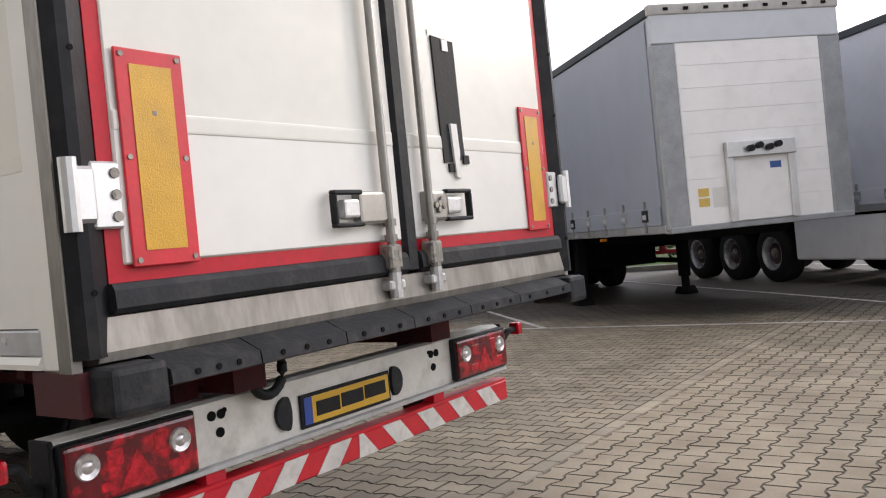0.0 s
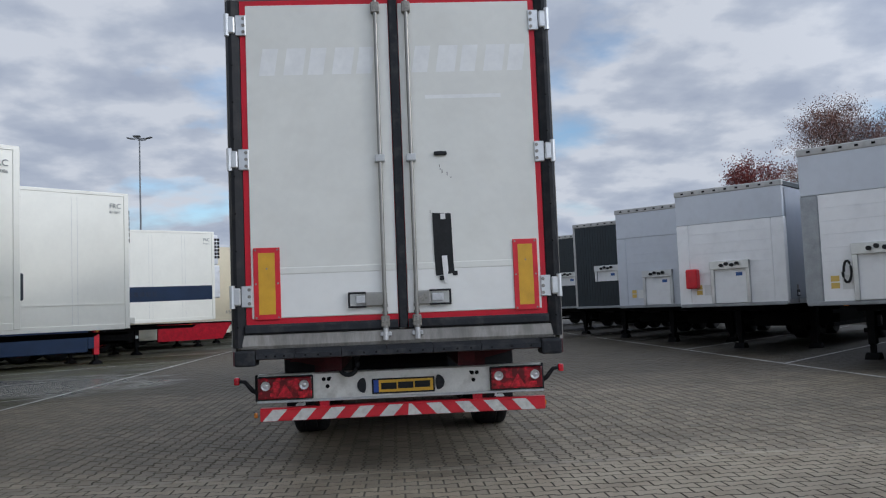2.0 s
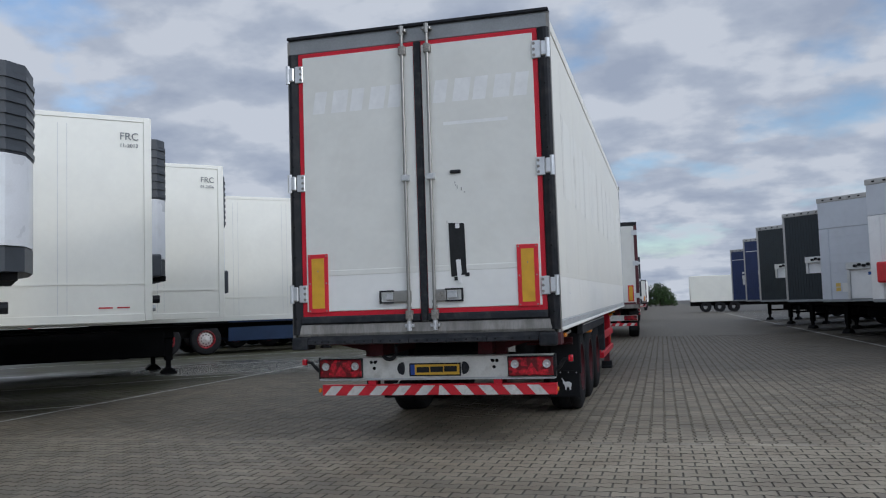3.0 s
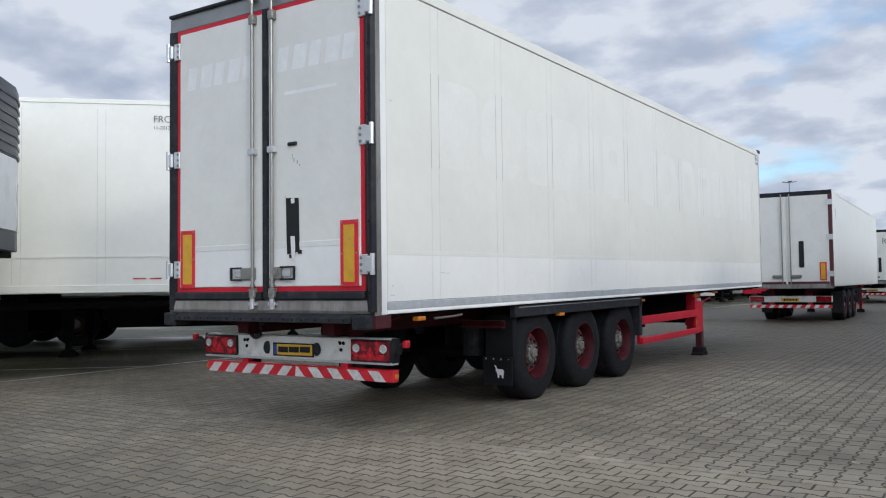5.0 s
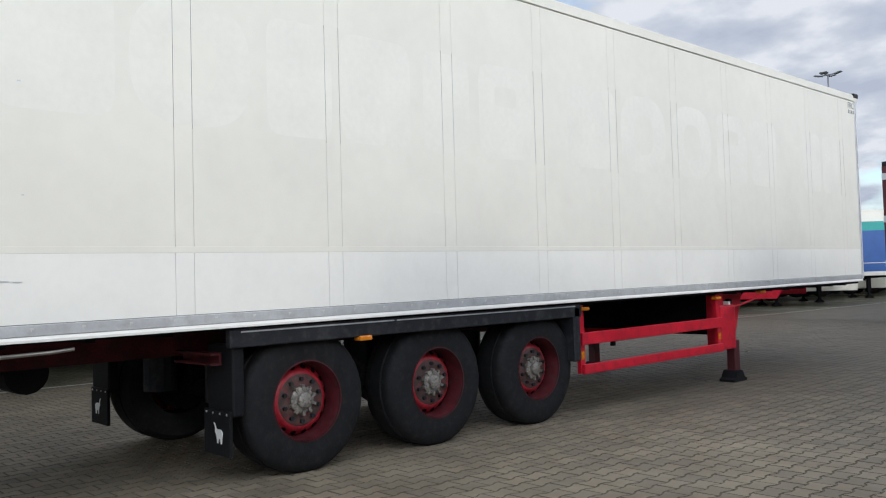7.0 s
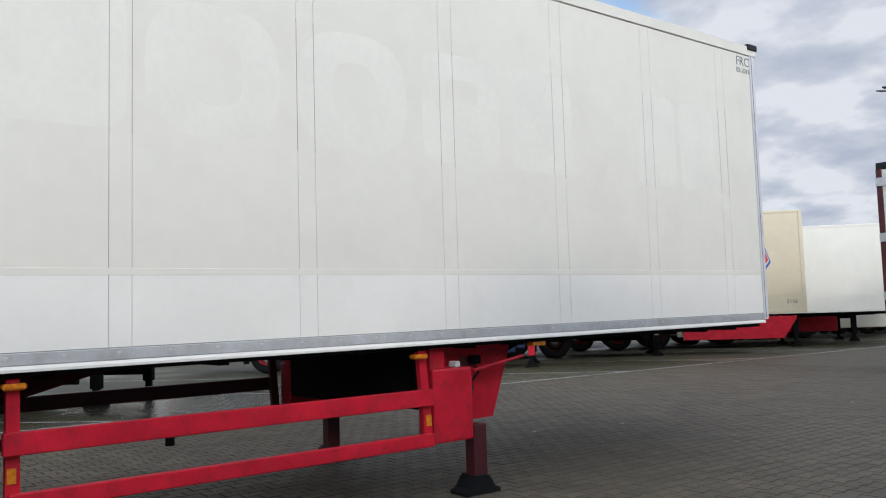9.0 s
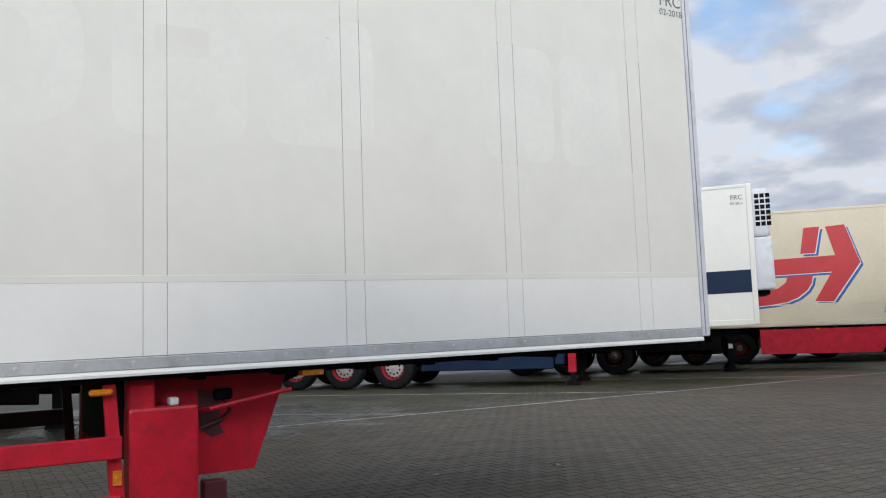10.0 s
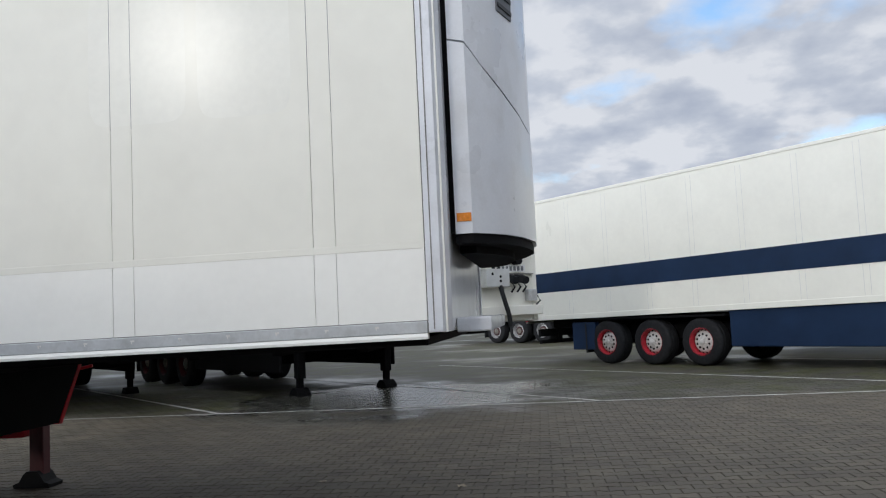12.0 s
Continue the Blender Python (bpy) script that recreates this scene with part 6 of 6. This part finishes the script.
for k in range(46):
    u = rnd.uniform(-1, 1)
    top = 4.6 * (1 - 0.62 * abs(u) ** 1.7) * rnd.uniform(0.72, 1.08)
    at = Vector((1.5 + 3.4 * u, 172 + rnd.uniform(-1.2, 1.2), 0))
    add_tube(stems, [tuple(at), (at.x + rnd.uniform(-0.4, 0.4), at.y, top * 0.5), (at.x + rnd.uniform(-0.6, 0.6), at.y, top * 0.95)], [0.05, 0.035, 0.015], 5)
    for q in range(4):
        leaf_cloud(leafage, (at.x + rnd.uniform(-0.5, 0.5), at.y, 0.3 + (top - 0.3) * (q + rnd.uniform(0.2, 1.0)) / 4), rnd.uniform(0.45, 0.8), 42, 0.15, rnd)
part("stems", stems, "bark", far_bush)
tagged(part("foliage", leafage, "leaf_green", far_bush), kind="stuff")
hd = thing("hedge", "low clipped green hedge on the grass", "hedge")
hb = bmesh.new()
rnd = random.Random(9)
for k in range(90):
    leaf_cloud(hb, (21.5 + rnd.uniform(-0.3, 0.3), -10 + 0.55 * k, 0.5), 0.55, 60, 0.09, rnd)
tagged(part("foliage", hb, "leaf_green", hd), kind="stuff")
bw = thing("back_building", "red-brown brick building behind the bays", "building", kind="structure")
part("wall", box(45, 75, -30, 5, 0, 8), "brick_far", bw)
part("roof", extrude_poly([(44.5, 8), (75.5, 8), (60, 12)], 'y', -30.5, 5.5), "gpost", bw)
for k in range(6):
    part("window", box(44.9, 45.02, -27 + 5 * k, -24 + 5 * k, 2, 4.2), "glass", bw)

# fallen leaves and scraps
rnd = random.Random(12)
for x, y in ((4.73, 1.12), (4.44, 3.35), (-0.61, 13.36), (2.2, 2.6), (5.1, 5.2), (4.9, 0.1), (1.0, 14.8), (3.1, -2.0), (4.2, 1.9), (-0.9, 12.2), (5.6, 4.4), (0.4, 17.0)):
    bm = bmesh.new()
    n = 9
    s = rnd.uniform(0.035, 0.06)
    ring = [bm.verts.new((s * (1 if k % 2 else 0.6) * math.cos(2 * math.pi * k / n), 0.7 * s * (1 if k % 2 else 0.6) * math.sin(2 * math.pi * k / n), rnd.uniform(0.002, 0.02))) for k in range(n)]
    c = bm.verts.new((0, 0, 0.006))
    for k in range(n):
        bm.faces.new((c, ring[k], ring[(k + 1) % n]))
    lf = tagged(finish(bm, "fallen_leaf", "leaf_dry", None), "pale dry curled leaf lying on the paving", "leaf", "fallen leaves")
    lf.matrix_world = pose(x, y, 0.0035, 0, 0, rnd.uniform(0, 360))

# ==== paving stones ====
PITCH, COL, SEAM_Y = 0.2, 0.14, 0.40
HALF, WIDE, SLIM = 0.0972, 0.0792, 0.0562


def stone_outline(k):
    """The waisted outline of one stone, drawn in by k at its edge; its length is along the first axis."""
    h, w, s = HALF - k, WIDE - k, SLIM - k
    return [(-h, -w), (-0.072, -w), (-0.030, -s), (0.030, -s), (0.072, -w), (h, -w), (h, w), (0.072, w), (0.030, s), (-0.030, s), (-0.072, w), (-h, w)]


OUT, INN = stone_outline(0.0), stone_outline(0.0050)
STONE_FACES = [tuple(range(12, 24))] + [(k, (k + 1) % 12, 12 + (k + 1) % 12, 12 + k) for k in range(12)]
paving = thing("paving", "waisted grey concrete paving stones with dark joints", "paving", kind="structure")


def in_patch(x, y):
    return 0.9 < x < 4.3 and -1.5 < y < 0.4


verts, faces, single, rim_slot = [], [], [], []  # bevelled rims take the joint sand's dark colour, which paints in their shade
rnd = random.Random(2)


def lay(x, y, along_x):
    if in_patch(x, y):
        single.append((x, y, along_x))
        return
    i, dz = len(verts), rnd.uniform(-0.0015, 0.0015)
    ca = rnd.uniform(-0.008, 0.008)
    for ring, z in ((OUT, -0.009), (INN, 0.0)):
        for a, b_ in ring:
            a, b_ = a - ca * b_, b_ + ca * a
            verts.append((x + a, y + b_, z + dz) if along_x else (x - b_, y + a, z + dz))
    faces.extend([tuple(i + v for v in f) for f in STONE_FACES])
    rim_slot.extend([0] + [1] * 12)


def half(k):
    h, w, s = HALF - k, WIDE - k, SLIM - k
    return [(0.002 + k, -s), (0.030, -s), (0.072, -w), (h, -w), (h, w), (0.072, w), (0.030, s), (0.002 + k, s)]


def lay_half(x, y):
    i = len(verts)
    for ring, z in ((half(0.0), -0.009), (half(0.0050), 0.0)):
        verts.extend((x - b_, y + a, z) for a, b_ in ring)
    faces.append(tuple(range(i + 8, i + 16)))
    faces.extend((i + k, i + (k + 1) % 8, i + 8 + (k + 1) % 8, i + 8 + k) for k in range(8))
    rim_slot.extend([0] + [1] * 8)


X0, X1, Y0, Y1 = -10.5, 10.5, -7.0, 24.0
row = 0
y = SEAM_Y - 0.055 - COL / 2 - 0.01
while y > Y0:
    n = int((X1 - X0) / PITCH)
    for k in range(n):
        lay(X0 + k * PITCH + (PITCH / 2 if row % 2 else 0), y, True)
    y -= COL
    row += 1
col = 0
x = X0
while x < X1:
    k = 0
    if col % 2:
        lay_half(x, SEAM_Y + 0.055 + HALF + 0.004 - PITCH / 2)
    while True:
        yy = SEAM_Y + 0.055 + HALF + 0.004 + k * PITCH + (PITCH / 2 if col % 2 else 0)
        if yy > Y1:
            break
        lay(x, yy, False)
        k += 1
    x += COL
    col += 1
me = bpy.data.meshes.new("paving_stones")
me.from_pydata(verts, [], faces)
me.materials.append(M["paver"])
me.materials.append(M["joint"])
me.polygons.foreach_set("material_index", rim_slot)
rest = new("paving_stones", me)
rest.parent = paving
tagged(rest, "joined field of waisted paving stones", kind="stuff")
bed = part("joint_bed", box(X0 - 0.1, X1 + 0.1, Y0, Y1 + 0.1, -0.3, -0.0075), "joint", paving)
one = {}
for along in (True, False):
    me = bpy.data.meshes.new("paving_stone")
    vs = [((a, b_, z) if along else (-b_, a, z)) for ring, z in ((OUT, -0.009), (INN, 0.0)) for a, b_ in ring]
    me.from_pydata(vs, [], STONE_FACES)
    me.materials.append(M["paver"])
    me.materials.append(M["joint"])
    me.polygons.foreach_set("material_index", [0] + [1] * 12)
    one[along] = me
for x, y, along in single[:330]:
    ob = new("paving_stone", one[along])
    ob.parent = paving
    ob.location = (x, y, rnd.uniform(-0.0015, 0.0015))
sv, sf = [], []
for k in range(int((X1 - X0) / 0.2)):
    x0, i = X0 + 0.2 * k, len(sv)
    for q, z in ((0.0, -0.009), (0.005, rnd.uniform(0.0, 0.002))):
        sv += [(x0 + 0.003 + q, SEAM_Y - 0.052 + q, z), (x0 + 0.197 - q, SEAM_Y - 0.052 + q, z), (x0 + 0.197 - q, SEAM_Y + 0.052 - q, z), (x0 + 0.003 + q, SEAM_Y + 0.052 - q, z)]
    sf += [(i + 4, i + 5, i + 6, i + 7)] + [(i + j, i + (j + 1) % 4, i + 4 + (j + 1) % 4, i + 4 + j) for j in range(4)]
me = bpy.data.meshes.new("seam_course")
me.from_pydata(sv, [], sf)
me.materials.append(M["paver_light"])
sc = new("seam_course", me)
sc.parent = paving
tagged(sc, "straight pale course of block pavers", kind="stuff")
